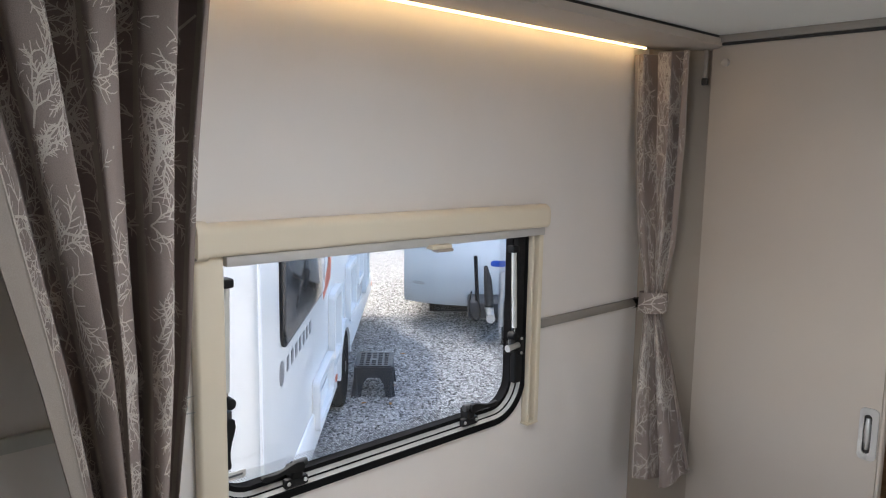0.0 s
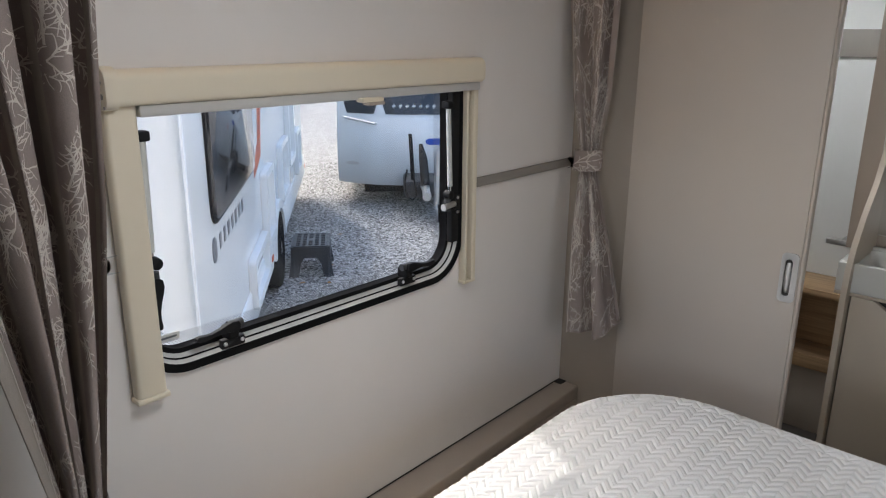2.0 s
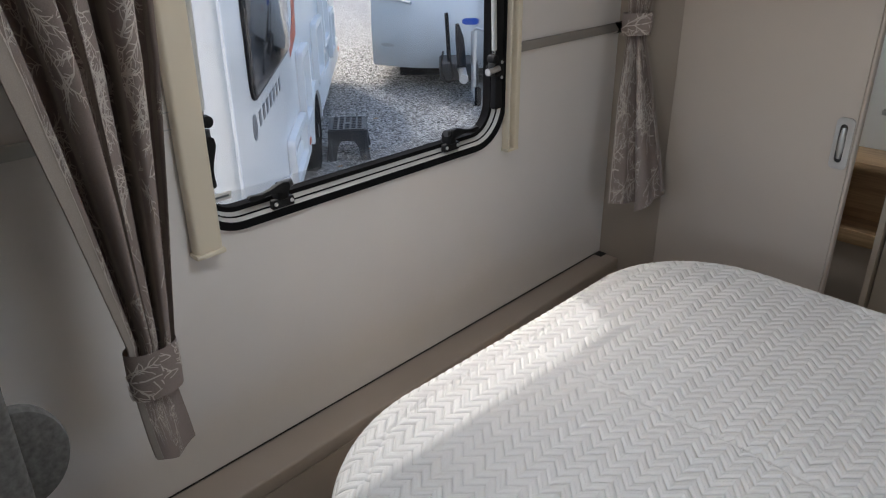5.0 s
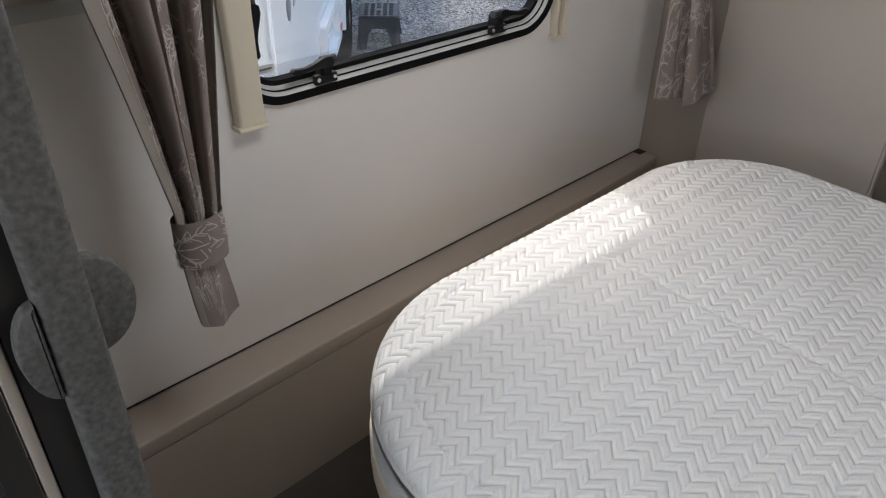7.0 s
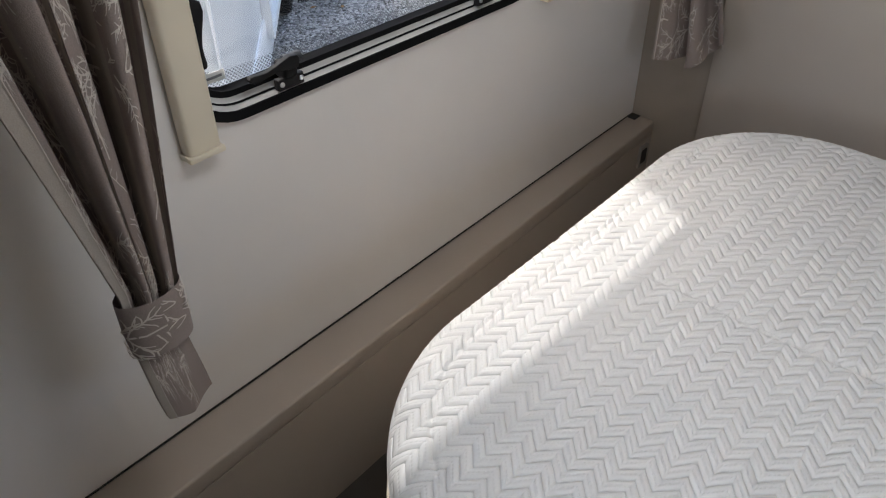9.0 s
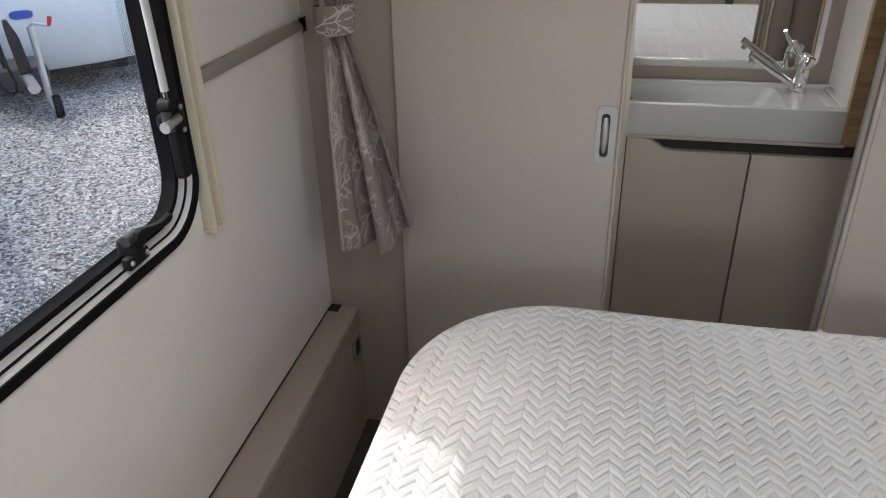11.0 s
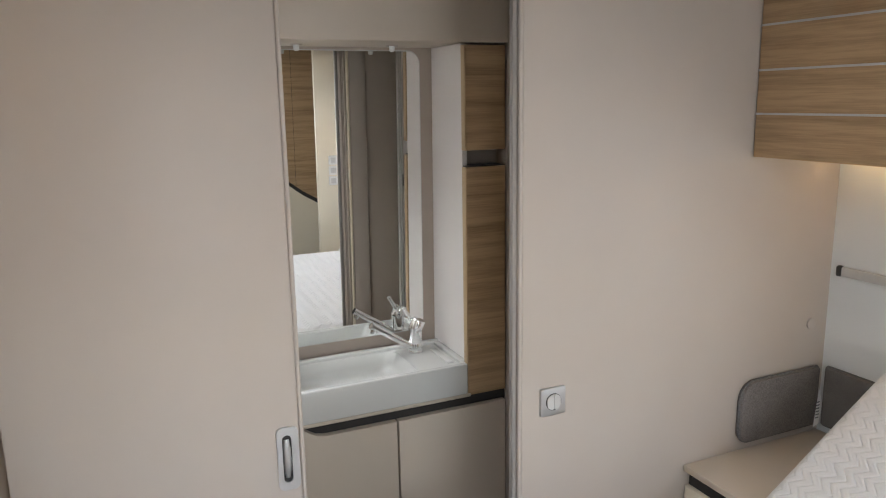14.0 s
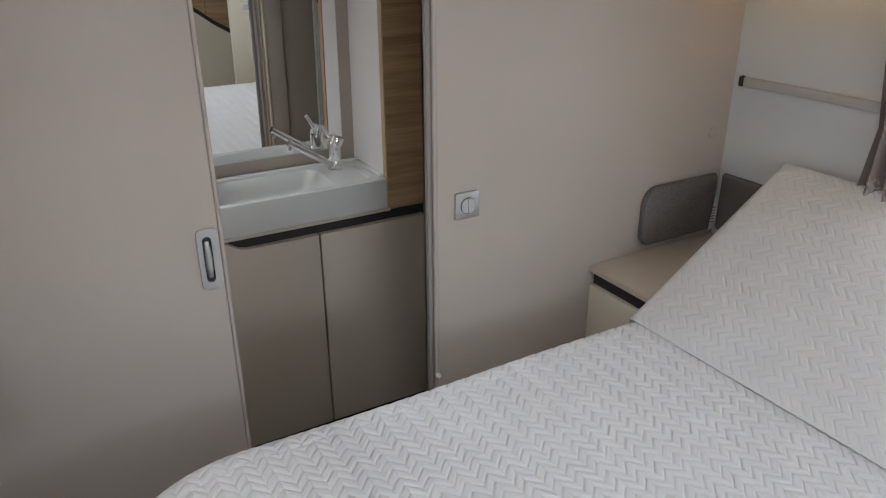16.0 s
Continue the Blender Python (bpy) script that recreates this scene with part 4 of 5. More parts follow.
def branches(f, thing_ob, W, H, seed, motifs, cols):
    rnd = random.Random(seed)
    bm = bmesh.new()

    def ribbon(pts, w):
        prev = None
        for k, (a, b) in enumerate(pts):
            n0 = pts[min(k + 1, len(pts) - 1)]
            n1 = pts[max(k - 1, 0)]
            dx, dy = n0[0] - n1[0], n0[1] - n1[1]
            l = math.hypot(dx, dy) or 1
            ww = w * (1 - 0.4 * k / (len(pts) - 1))
            px, py = -dy / l * ww, dx / l * ww
            cur = []
            for s in (1, -1):
                uu, vv = (a + s * px) / W, (b + s * py) / H
                cur.append(bm.verts.new(f(min(max(uu, 0), 1), min(max(vv, 0), 1), 0.0011)))
            if prev:
                bm.faces.new((prev[0], prev[1], cur[1], cur[0]))
            prev = cur

    def branch(x, y, ang, length, depth, w):
        pts, a = [(x, y)], ang
        n = 6
        for k in range(n):
            a += rnd.uniform(-0.34, 0.34)
            x, y = x + math.cos(a) * length / n, y + math.sin(a) * length / n
            pts.append((x, y))
            if depth > 0 and k >= 0:
                for s in (1, -1):
                    if rnd.random() < 0.8:
                        branch(x, y, a + s * rnd.uniform(0.45, 0.85), length * rnd.uniform(0.22, 0.42), depth - 1, w * 0.7)
        if all(-0.01 < p[0] < W + 0.01 and -0.01 < p[1] < H + 0.01 for p in pts):
            ribbon(pts, w)
    for k in range(motifs):
        row, col = divmod(k, cols)
        bx, by = (col + 0.5 * (row % 2) + rnd.uniform(-0.2, 0.2)) * W / cols, (row + rnd.uniform(-0.3, 0.3)) * H / (motifs / cols)
        branch(bx, by, rnd.choice((0, math.pi, -1.2, 1.9)) + rnd.uniform(-0.5, 0.5), rnd.uniform(0.11, 0.2), 2, 0.0021)
    part("branch_print", bm, PRINT, thing_ob, "pale branch print")


def ease(a, b, x):
    x = min(max((x - a) / (b - a), 0), 1)
    return x * x * (3 - 2 * x)


def lerp_keys(keys, z):
    """Values at height z from rows of (z, value...), highest first."""
    if z >= keys[0][0]:
        return keys[0][1:]
    for a, b in zip(keys, keys[1:]):
        if z >= b[0]:
            k = (z - b[0]) / (a[0] - b[0])
            return tuple(q + (p - q) * k for p, q in zip(a[1:], b[1:]))
    return keys[-1][1:]


# corner curtain: rows of z, low x, high x, pleat depth
R_KEYS = [(1.835, 0.004, 0.185, 0.022), (1.60, 0.018, 0.185, 0.022), (1.30, 0.052, 0.175, 0.018), (1.15, 0.083, 0.148, 0.008), (1.09, 0.083, 0.147, 0.008), (0.90, 0.080, 0.212, 0.024), (0.62, 0.082, 0.296, 0.036)]


def right_cloth(u, v, off=0.0):
    z = 1.835 + (0.60 + 0.085 * max(0.0, u - 0.55) / 0.45 - 1.835) * v
    lo, hi, amp = lerp_keys(R_KEYS, z)
    ph = (u + 0.02 * math.sin(3 * v + 6 * u)) * 2 * math.pi * 2.35 + 0.9
    ridge = 2 * abs(math.sin(ph / 2)) ** 0.85 - 1.1
    y = -0.035 - 1.15 * amp * (ridge + 0.2 * math.sin(1.8 * ph + 4 * v))
    x = lo + (hi - lo) * (u + 0.03 * math.sin(2 * ph))
    return (x, y - off - 0.02 * v, z)


cr = thing("curtain", "taupe curtain with a pale branch print, tied back in the corner", "curtain", "curtains")
curtain(right_cloth, cr, 110, 100, 5, 112, 0.13)


def band_loop(cx, cy, a, b, z0, z1, mat, parent_thing, tilt=0.0):
    bm = bmesh.new()
    n = 28
    rows = []
    for z, g in ((z0, 0.98), ((z0 + z1) / 2, 1.03), (z1, 1.0)):
        rows.append([bm.verts.new((cx + a * g * math.cos(2 * math.pi * i / n), cy + b * g * math.sin(2 * math.pi * i / n), z + tilt * math.cos(2 * math.pi * i / n))) for i in range(n)])
    for A_, B_ in zip(rows, rows[1:]):
        for i in range(n):
            bm.faces.new((A_[i], A_[(i + 1) % n], B_[(i + 1) % n], B_[i]))
    def around(u, v, off=0.0):
        q = 2 * math.pi * u
        return (cx + (a + off + 0.001) * 1.02 * math.cos(q), cy + (b + off + 0.001) * 1.02 * math.sin(q), z0 + (z1 - z0) * v + tilt * math.cos(q))
    branches(around, parent_thing, 0.22, z1 - z0, 21, 5, 5)
    return part("tieback", bm, mat, parent_thing, "tieback band of the same cloth")


band_loop(0.116, -0.056, 0.043, 0.030, 1.098, 1.158, CURTAIN, cr, 0.004)
stp = thing("hanging_strap", "dark strap hanging under the pelmet", "strap")
part("strap", box(0.205, 0.216, -0.012, -0.009, 1.755, 1.838, 0.001), GREYTRIM, stp)
part("clasp", box(0.202, 0.220, -0.016, -0.006, 1.742, 1.762, 0.003), DARKTRIM_SHADE, stp)

# window curtain near the aisle: rows of z, low y, high y, x, pleat depth
L_KEYS = [(1.835, -1.82, -1.422, 0.15, 0.042), (1.55, -1.75, -1.455, 0.158, 0.040), (1.24, -1.682, -1.480, 0.172, 0.036), (1.05, -1.648, -1.505, 0.185, 0.030), (0.83, -1.612, -1.535, 0.203, 0.016), (0.74, -1.614, -1.546, 0.210, 0.006), (0.65, -1.609, -1.535, 0.214, 0.003), (0.60, -1.603, -1.530, 0.214, 0.003)]


def left_cloth(u, v, off=0.0):
    z = 1.835 + (0.598 + 0.03 * abs(u - 0.45) - 1.835) * v
    lo, hi, cx, amp = lerp_keys(L_KEYS, z)
    free = ease(0.69, 0.83, z)
    ph = (u + 0.018 * math.sin(3.1 * v + 7 * u)) * 2 * math.pi * 4.3 + 0.35
    ridge = 2 * abs(math.sin(ph / 2)) ** 0.9 - 1.1 + 0.35 * math.sin(0.45 * ph + 2.2 + 1.6 * v)
    w = ease(0.17, 0.27, u)
    x = cx + free * amp * (0.8 * (1 - w) + w * (1.4 * ridge + 0.16 * math.sin(1.7 * ph + 5 * v))) + (1 - free) * 0.006 * math.sin(u * 5)
    y = lo + (hi - lo) * (u + 0.03 * free * w * math.sin(2 * ph))
    return (x + off, y, z)


cl = thing("curtain", "taupe curtain with a pale branch print, gathered by the window", "curtain", "curtains")
curtain(left_cloth, cl, 190, 120, 9, 104, 0.115)
band_loop(0.206, -1.575, 0.026, 0.042, 0.733, 0.816, CURTAIN, cl)


def head_cloth(u, v, off=0.0):
    z = 1.39 + (0.62 - 1.39) * v
    w = 0.045 + 0.10 * abs(v - 0.42)
    ph = u * 2 * math.pi * 3
    return (2.105 - 0.018 * math.sin(ph) - off * 0.8, -0.50 + w * (u * 2 - 1), z)


ch = thing("curtain", "taupe branch-print curtain behind the raised mattress", "curtain", "curtains")
curtain(head_cloth, ch, 40, 50, 12, 56)

# ---- aisle side seen in the mirror ----
ward = thing("wardrobe", "oak wardrobe with a cream curved lower front", "wardrobe")
part("upper_front", plate("y", [(1.44, 0.955), (1.53, 0.905), (1.63, 0.83), (1.74, 0.765), (1.90, 0.70), (1.90, CZ - 0.01), (1.44, CZ - 0.01)], -2.40, -2.418), OAK_X, ward)
part("lower_front", plate("y", [(1.46, FZ), (1.90, FZ), (1.90, 0.675), (1.74, 0.735), (1.63, 0.80), (1.53, 0.875), (1.46, 0.925)], -2.40, -2.418), CREAM, ward)
# body coloured near-black so the curved joint between the fronts looks shaded
part("body", box(1.46, 2.155, -2.80, -2.418, FZ, CZ - 0.01, 0), DARKTRIM_SHADE, ward)
part("seam", box(1.579, 1.581, -2.4005, -2.399, 0.875, CZ - 0.01, 0), DARKTRIM_SHADE, ward, "dark door seam")
for k, z in enumerate((1.07, 1.005, 0.94)):
    s2 = thing("switch_plate", "small white rocker switch on the cream partition", "light switch", "switches")
    part("plate", plate("y", rrect(1.678, 1.732, z, z + 0.057, (0.005,) * 4, 3), -1.8995, -1.892, bev=0.002), TILEWHITE, s2)
    part("rocker", plate("y", rrect(1.689, 1.721, z + 0.012, z + 0.045, (0.004,) * 4, 3), -1.892, -1.889, bev=0.001), SILVER, s2)
seat = thing("lounge_seat", "pale upholstered lounge seat by the end window", "seat")
part("base", box(0.9, 2.1, -3.9, -3.3, FZ, 0.30, 0.01), CREAM, seat)
part("cushion", box(0.9, 2.1, -3.9, -3.28, 0.30, 0.46, 0.04, 3), FELT, seat)
for x, z, mt, lb_ in ((1.05, 0.60, TEAL, "teal"), (1.16, 0.70, PURPLE, "purple")):
    cu = thing("cushion", lb_ + " scatter cushion on the lounge seat", "cushion", "scatter cushions")
    part("pad", box(x - 0.12, x + 0.16, -3.8, -3.62, z - 0.14, z + 0.14, 0.06, 4), mt, cu)

# ---- outdoors ----
GZ = -0.45
gb = bmesh.new()
for u, v in rect(-400, 400, -400, 400):
    gb.verts.new((u, v, GZ))
gb.faces.new(gb.verts)
tagged(link_mesh("ground", gb, GRAVEL), "grey gravel yard", "ground", "", "structure")
shell = structure("wall_outer", ring("z", rect(-0.052, 2.212, -4.0, 1.252), rect(-0.06, 2.22, -4.01, 1.26), FZ - 0.06, FZ - 0.12), VANWHITE, "white outer skirt of the caravan")

VAN = Matrix.Translation((-1.41, -0.42, 0)) @ Matrix.Rotation(radians(139), 4, "Z")
van = new("caravan")
tagged(van, "white touring caravan parked alongside with a dark window", "caravan", "caravans in the yard")
van.matrix_world = VAN


def van_part(name, bm, mat, label="", parent_ob=None):
    return part(name, bm, mat, parent_ob or van, label)


# local x runs along the van, y away from us, z up
van_part("body", plate("z", rrect(-0.36, 6.0, 0.0, 2.2, (0.16, 0.1, 0.1, 0.16), 6), 0.02, 2.15), VANWHITE)
van_part("corner_trim", box(-0.28, -0.262, -0.006, 0.004, 0.05, 2.1, 0.002), VANTRIM)
van_part("side_window", plate("y", rrect(0.14, 1.45, 0.70, 1.45, (0.07,) * 4, 6), 0.001, -0.025, bev=0.006), VANGLASS, "dark tinted side window")
van_part("window_frame", ring("y", rrect(0.12, 1.47, 0.68, 1.47, (0.09,) * 4, 6), rrect(0.145, 1.445, 0.705, 1.445, (0.07,) * 4, 6), 0.0, -0.012), BLACK, "black window rubber")
for k in range(7):
    van_part("letter_bar", box(0.275 + k * 0.115, 0.325 + k * 0.115, -0.003, 0.001, 0.545, 0.612, 0), GREYPRINT, "grey lettering bar")
van_part("emblem", plate("y", rrect(0.10, 0.20, 0.52, 0.63, (0.045,) * 4, 6), 0.001, -0.003), GREYPRINT, "grey oval emblem")
van_part("graphic", plate("y", [(1.55, 0.62), (1.9, 0.70), (2.1, 1.2), (1.95, 1.2), (1.78, 0.80), (1.55, 0.68)], 0.001, -0.003), ORANGE, "orange swoosh graphic")
for x0, x1, z0, z1 in ((1.05, 1.75, -0.06, 0.24), (1.80, 2.25, 0.10, 0.60), (2.9, 3.5, 0.15, 0.62), (3.7, 4.3, 0.3, 1.25), (4.6, 5.1, 0.05, 0.5)):
    van_part("hatch", ring("y", rrect(x0, x1, z0, z1, (0.04,) * 4, 5), rrect(x0 + 0.045, x1 - 0.045, z0 + 0.045, z1 - 0.045, (0.025,) * 4, 5), 0.002, -0.045), VANTRIM, "white locker hatch frame")
    # grey ring stands in for the shadow the raised hatch frame throws
    van_part("hatch_edge_shade", ring("y", rrect(x0 - 0.012, x1 + 0.012, z0 - 0.012, z1 + 0.012, (0.045,) * 4, 5), rrect(x0, x1, z0, z1, (0.04,) * 4, 5), 0.002, -0.003), SILVER, "grey ring painted as the shadow edge round the hatch")
arch = [(2.62 + 0.42 * math.cos(a), -0.12 + 0.36 * math.sin(a)) for a in [math.pi * k / 14 for k in range(15)]]
arch_in = [(2.62 + 0.35 * math.cos(a), -0.12 + 0.29 * math.sin(a)) for a in [math.pi * k / 14 for k in range(15)]]
van_part("wheel_arch", plate("y", arch + arch_in[::-1], 0.002, -0.035), VANTRIM)
van_part("arch_well", plate("y", arch_in, 0.001, -0.004), DARKTRIM_SHADE)
for x0, x1 in ((-0.25, 2.2), (3.04, 5.95)):
    van_part("skirt", box(x0, x1, -0.012, 0.05, -0.17, 0.06, 0.012), VANTRIM)
    van_part("reflector", box(x1 - 0.12, x1 - 0.04, -0.02, -0.01, -0.09, -0.05, 0.004), ORANGE)
wheel = new("wheel")
wheel.parent = van
wm = Matrix.Translation((2.62, 0.06, GZ + 0.31)) @ Matrix.Rotation(radians(90), 4, "X")
part("tyre", lathe([(0.2, -0.09), (0.29, -0.09), (0.31, -0.06), (0.31, 0.06), (0.29, 0.085), (0.2, 0.09)], wm, 28), RUBBER, wheel)
part("rim", lathe([(0.2, 0.06), (0.2, 0.088), (0.17, 0.07), (0.06, 0.075), (0.05, 0.09)], wm, 20), ALU, wheel)
van_part("underbody", box(0.2, 5.8, 0.5, 1.7, -0.25, 0.02, 0), DARKTRIM_SHADE)

far = new("caravan")
tagged(far, "white touring caravan facing us with a jockey wheel", "caravan", "caravans in the yard")
far.matrix_world = Matrix.Translation((-5.02, 3.26, 0)) @ Matrix.Rotation(radians(46), 4, "Z")
# local x along the front, y away from us
fb = bmesh.new()
prof = [(0.10, -0.20), (0.02, -0.09), (-0.02, 0.2), (0.0, 0.42), (0.06, 0.55), (0.12, 0.75), (0.32, 1.4), (0.6, 2.0), (0.9, 2.2)]
NX = 24
grid = []
for i in range(NX + 1):
    s = i / NX
    bow = 0.32 * (abs(2 * s - 1) ** 3.0)
    grid.append([fb.verts.new((2.3 * s, y + bow, z)) for y, z in prof] + [fb.verts.new((2.3 * s, 5.5, 2.2)), fb.verts.new((2.3 * s, 5.5, -0.2))])
for a, b in zip(grid, grid[1:]):
    for k in range(len(a)):
        fb.faces.new((a[k], a[(k + 1) % len(a)], b[(k + 1) % len(a)], b[k]))
fb.faces.new(grid[0][::-1])
fb.faces.new(grid[-1])
part("body", fb, VANWHITE, far)


def on_front(s, z, lift=0.006):
    """Place on the front panel at width s and height z."""
    for (ya, za), (yb, zb) in zip(prof, prof[1:]):
        if za <= z <= zb:
            y = ya + (yb - ya) * (z - za) / (zb - za)
            return (2.3 * s, y + 0.32 * abs(2 * s - 1) ** 3 - lift, z)
    return (2.3 * s, 0, z)


def front_patch(name, s0, s1, z0, z1, mat, label, n=8, m_=6, lift=0.008):
    bm = bmesh.new()
    g = []
    for j in range(m_ + 1):
        row = []
        for i in range(n + 1):
            a, b = i / n, j / m_
            cut = 0.08 * (max(0, abs(2 * b - 1) - 0.6)) ** 1.0
            row.append(bm.verts.new(on_front(s0 + cut * 0.5 + (s1 - s0 - cut) * a, z0 + (z1 - z0) * b, lift)))
        g.append(row)
    for j in range(m_):
        for i in range(n):
            bm.faces.new((g[j][i], g[j][i + 1], g[j + 1][i + 1], g[j + 1][i]))
    return part(name, bm, mat, far, label)


front_patch("window_pane", 0.035, 0.20, 0.60, 1.15, VANGLASS, "dark front window pane")
front_patch("window_pane", 0.225, 0.775, 0.60, 1.15, VANGLASS, "dark front window pane")
front_patch("window_pane", 0.80, 0.965, 0.60, 1.15, VANGLASS, "dark front window pane")
front_patch("price_card", 0.36, 0.47, 0.84, 0.96, TILEWHITE, "white card in the window", lift=0.02)
for k in range(7):
    front_patch("letter_bar", 0.27 + k * 0.032, 0.29 + k * 0.032, 0.665, 0.715, TILEWHITE, "white lettering bar", 2, 2, 0.02)
part("grab_handle", tube([on_front(0.04, 0.55, 0.0), on_front(0.045, 0.55, 0.05), on_front(0.19, 0.50, 0.05), on_front(0.195, 0.495, 0.0)], 0.014), ALU, far, "chrome grab handle")
front_patch("badge", 0.43, 0.51, 0.28, 0.35, BLUE, "blue oval badge", 6, 4)
front_patch("marker_lamp", 0.045, 0.11, 0.03, 0.07, SILVER, "clear marker lamp", 6, 4)
hitch_set = new("hitch")
hitch_set.parent = far
hitch_set.matrix_basis = Matrix.Translation((-0.24, 0, 0))
part("a_frame", box(0.98, 1.38, -0.45, 0.4, -0.22, -0.04, 0.03), STOOL, hitch_set, "grey hitch cover")
part("coupling", tube([(1.2, -0.35, -0.1), (1.2, -0.75, -0.08), (1.2, -0.95, -0.1)], [0.05, 0.04, 0.045]), ALU, hitch_set)
part("jockey_post", tube([(1.32, -0.55, 0.30), (1.32, -0.57, -0.30)], 0.028), ALU, hitch_set, "steel jockey wheel post")
part("jockey_fork", tube([(1.32, -0.57, -0.28), (1.36, -0.62, -0.40)], 0.03), ALU, hitch_set)
part("jockey_wheel", lathe([(0.03, -0.03), (0.09, -0.03), (0.1, 0), (0.09, 0.03), (0.03, 0.03)], Matrix.Translation((1.36, -0.62, GZ + 0.10)) @ Matrix.Rotation(radians(90), 4, "Y"), 18), RUBBER, hitch_set)
part("jockey_crank", tube([(1.32, -0.55, 0.30), (1.34, -0.6, 0.33), (1.45, -0.62, 0.30)], 0.012), ALU, hitch_set)
part("crank_grip", tube([(1.45, -0.62, 0.30), (1.47, -0.62, 0.37)], 0.018), RED, hitch_set, "red crank grip")
part("hand_brake", tube([(1.08, -0.35, -0.05), (1.05, -0.38, 0.45)], [0.022, 0.02]), BLACK, hitch_set, "black handbrake lever")
part("hitch_lever", tube([(1.2, -0.6, -0.05), (1.18, -0.5, 0.22), (1.16, -0.4, 0.34)], [0.05, 0.045, 0.02]), BLACK, hitch_set)
part("cable", tube([(1.05 + 0.06 * math.sin(k * 0.7), -0.5 - 0.03 * k / 8, 0.1 - 0.36 * math.sin(math.pi * k / 8) * 0.9) for k in range(9)], 0.01, 8), BLACK, hitch_set, "black looped cable")
# near-black underbody, run forward to stand in for shade below the front
part("underbody", box(0.3, 2.0, 0.36, 5.3, -0.32, -0.2, 0), DARKTRIM_SHADE, far)
for xx in (0.05, 2.05):
    part("wheel", lathe([(0.05, -0.09), (0.29, -0.09), (0.31, -0.06), (0.31, 0.06), (0.29, 0.09), (0.05, 0.09)], Matrix.Translation((xx + 0.1, 3.0, GZ + 0.31)) @ Matrix.Rotation(radians(90), 4, "Y"), 24), RUBBER, far)

# loose stones on the yard, nearest the window
rs = np.random.RandomState(7)
NS = 26000
ico = bmesh.new()
bmesh.ops.create_icosphere(ico, subdivisions=1, radius=1.0)
iv = np.array([v.co[:] for v in ico.verts])
ifc = np.array([[v.index for v in f.verts] for f in ico.faces])
ico.free()
cx, cy = rs.uniform(-7.5, -0.9, NS), rs.uniform(-0.6, 6.5, NS)
size = rs.uniform(0.006, 0.013, (NS, 1, 3)) * np.array([1.2, 1.0, 0.7])
ang = rs.uniform(0, 6.283, NS)
sv_ = iv[None] * size * rs.uniform(0.75, 1.25, (NS, len(iv), 1))
ca, sa = np.cos(ang)[:, None], np.sin(ang)[:, None]
sx, sy = sv_[..., 0] * ca - sv_[..., 1] * sa + cx[:, None], sv_[..., 0] * sa + sv_[..., 1] * ca + cy[:, None]
stone_v = np.stack([sx, sy, sv_[..., 2] + GZ + 0.003], -1).reshape(-1, 3)
stone_f = (ifc[None] + (np.arange(NS) * len(iv))[:, None, None]).reshape(-1, 3)
STONE, st_, sb_ = nodes("loose_stone", (0.25, 0.24, 0.22), 0.9, 0, 0.08)
geo = st_.nodes.new("ShaderNodeNewGeometry")
st_.links.new(ramp(st_, geo.outputs["Random Per Island"], [(0.0, (0.11, 0.105, 0.095)), (0.35, (0.38, 0.36, 0.33)), (0.75, (0.64, 0.61, 0.57)), (1.0, (0.84, 0.81, 0.76))]), sb_.inputs["Base Color"])
stone_me = bpy.data.meshes.new("gravel_stones")
stone_me.from_pydata(stone_v.tolist(), [], stone_f.tolist())
stone_me.materials.append(STONE)
tagged(new("gravel_stones", stone_me), "loose grey gravel stones lying on the yard", "gravel", "", "stuff")

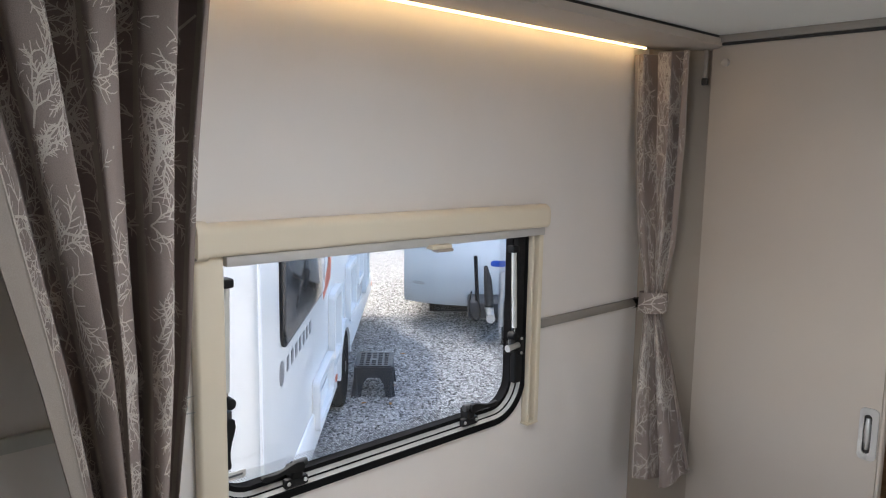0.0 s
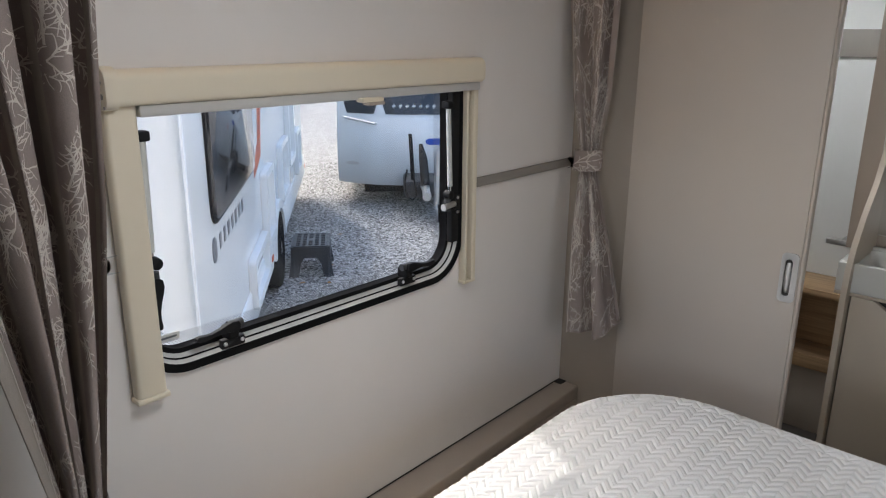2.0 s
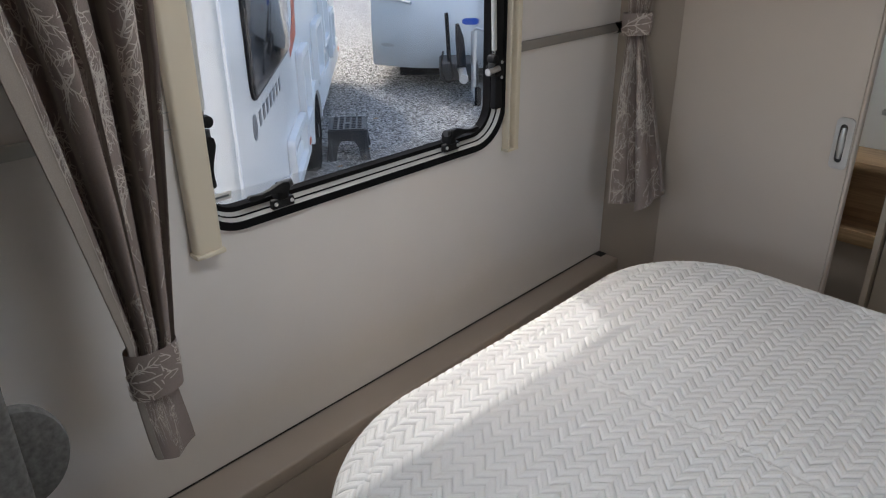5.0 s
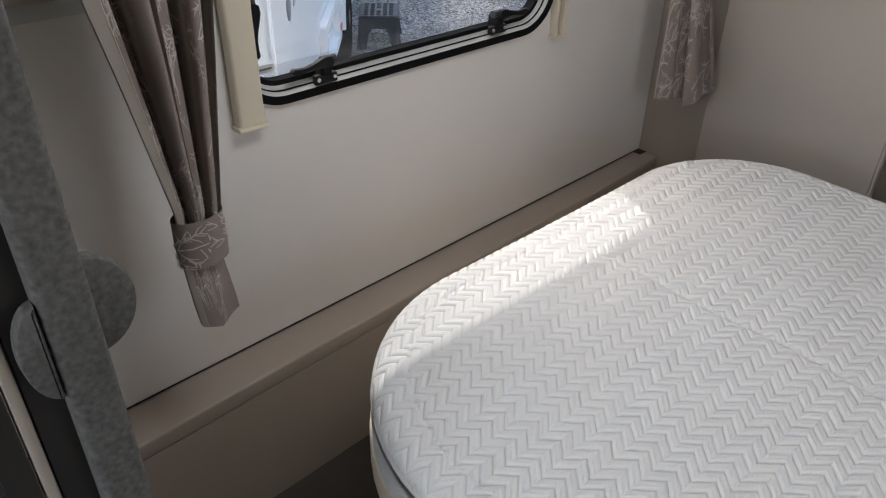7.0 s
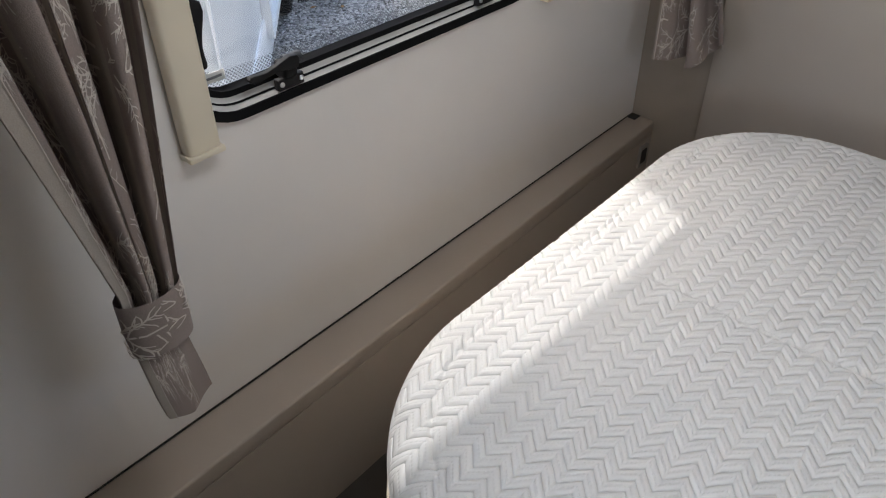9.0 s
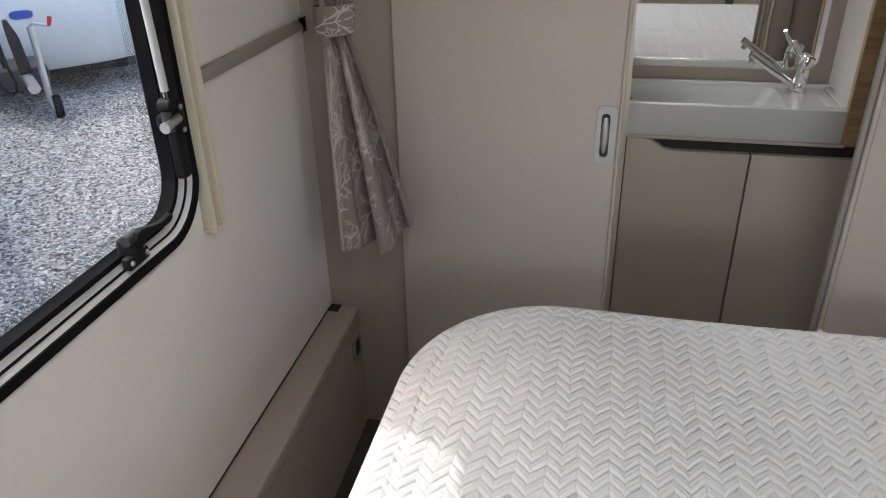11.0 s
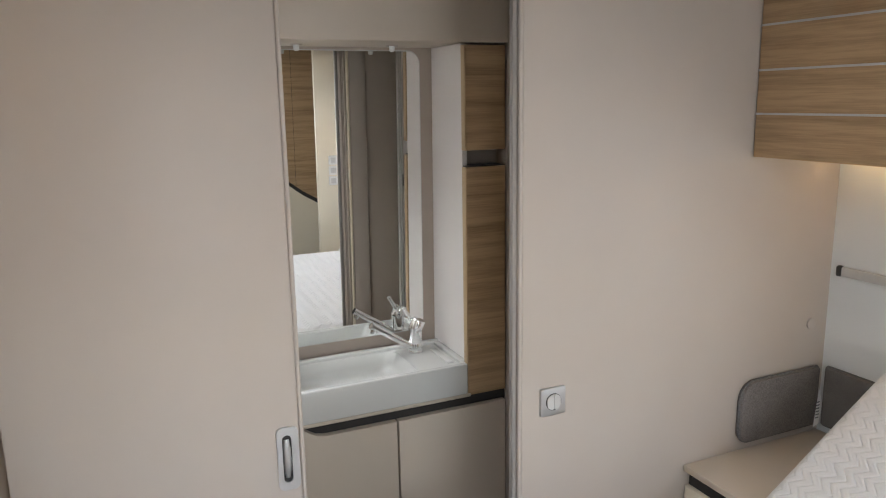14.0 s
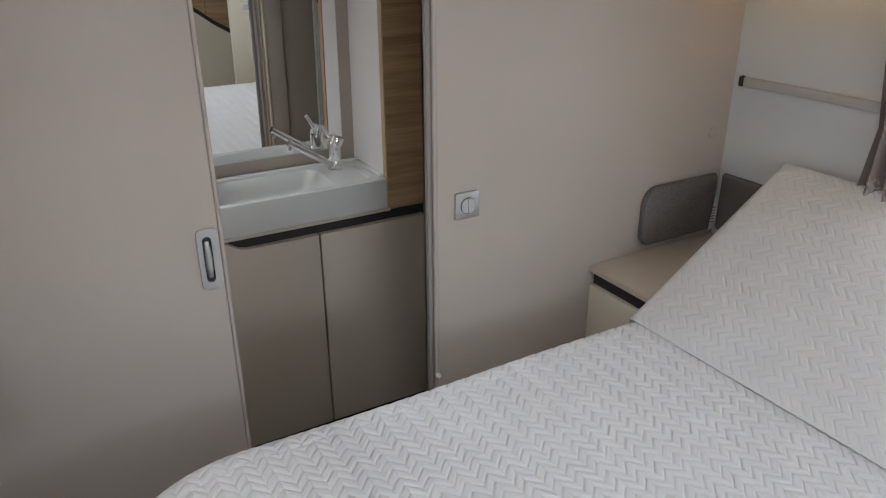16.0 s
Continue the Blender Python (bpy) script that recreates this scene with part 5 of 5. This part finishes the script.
# step stool
stool = new("step_stool")
tagged(stool, "dark grey plastic step stool standing on the gravel", "step stool")
stool.matrix_world = Matrix.Translation((-3.535, 1.735, GZ)) @ Matrix.Rotation(radians(50), 4, "Z")
hx, hy, sh = 0.145, 0.205, 0.26
holes = [rect(-0.118 + 0.05 * i, -0.118 + 0.05 * i + 0.034, -0.178 + 0.053 * j, -0.178 + 0.053 * j + 0.034) for i in range(5) for j in range(7) if (i, j) != (2, 3)]
part("top", plate("z", rrect(-hx, hx, -hy, hy, (0.03,) * 4, 5), sh - 0.02, sh, holes), STOOL, stool)
for y in (-hy, hy):
    side = [(-hx - 0.035, 0), (-hx + 0.045, 0), (-hx + 0.06, 0.11), (-0.05, 0.165), (0.05, 0.165), (hx - 0.06, 0.11), (hx - 0.045, 0), (hx + 0.035, 0), (hx, sh - 0.01), (-hx, sh - 0.01)]
    part("side", plate("y", side, y - 0.012, y + 0.012), STOOL, stool)
for x in (-hx, hx):
    side = [(-hy, 0), (-hy + 0.06, 0), (-hy + 0.08, 0.10), (0, 0.14), (hy - 0.08, 0.10), (hy - 0.06, 0), (hy, 0), (hy, sh - 0.01), (-hy, sh - 0.01)]
    part("side", plate("x", side, x - 0.012, x + 0.012), STOOL, stool)

for a in (-1, 1):
    for b in (-1, 1):
        part("foot", lathe([(0.030, 0), (0.030, 0.012), (0.024, 0.02), (0.020, 0.20)], pose(a * (hx - 0.006), b * (hy - 0.006), 0), 10), STOOL, stool)
rl = random.Random(4)
for k, (x, y) in enumerate(((-3.3, 1.45), (-3.5, 1.9), (-3.15, 1.6), (-4.2, 2.6), (-2.6, 1.2))):
    lf = thing("fallen_leaf", "small fallen leaf on the gravel", "leaf", "fallen leaves", (x, y, GZ + 0.006), rl.uniform(0, 360))
    bm = plate("z", [(-0.03, 0), (0, -0.015), (0.03, 0), (0, 0.015)], 0.0, 0.002)
    part("blade", bm, STRAW, lf)

# far hedge
hb = bmesh.new()
for k in range(1500):
    t_, h_ = rl.uniform(-25, 25), rl.uniform(0, 1.6) ** 1.0
    c = Vector((-18, 15, GZ)) + Vector((0.62, 0.78, 0)) * t_ + Vector((rl.uniform(-0.5, 0.5), rl.uniform(-0.5, 0.5), h_))
    a = rl.uniform(0, 6.28)
    d1, d2 = Vector((math.cos(a), math.sin(a), rl.uniform(-0.6, 0.6))) * 0.22, Vector((-math.sin(a) * 0.4, math.cos(a) * 0.4, 1)) * 0.2
    hb.faces.new([hb.verts.new(c + q) for q in (-d1, d2, d1, -d2)])
tagged(link_mesh("hedge", hb, LEAF), "dark green hedge at the far side of the yard", "hedge", "", "stuff")
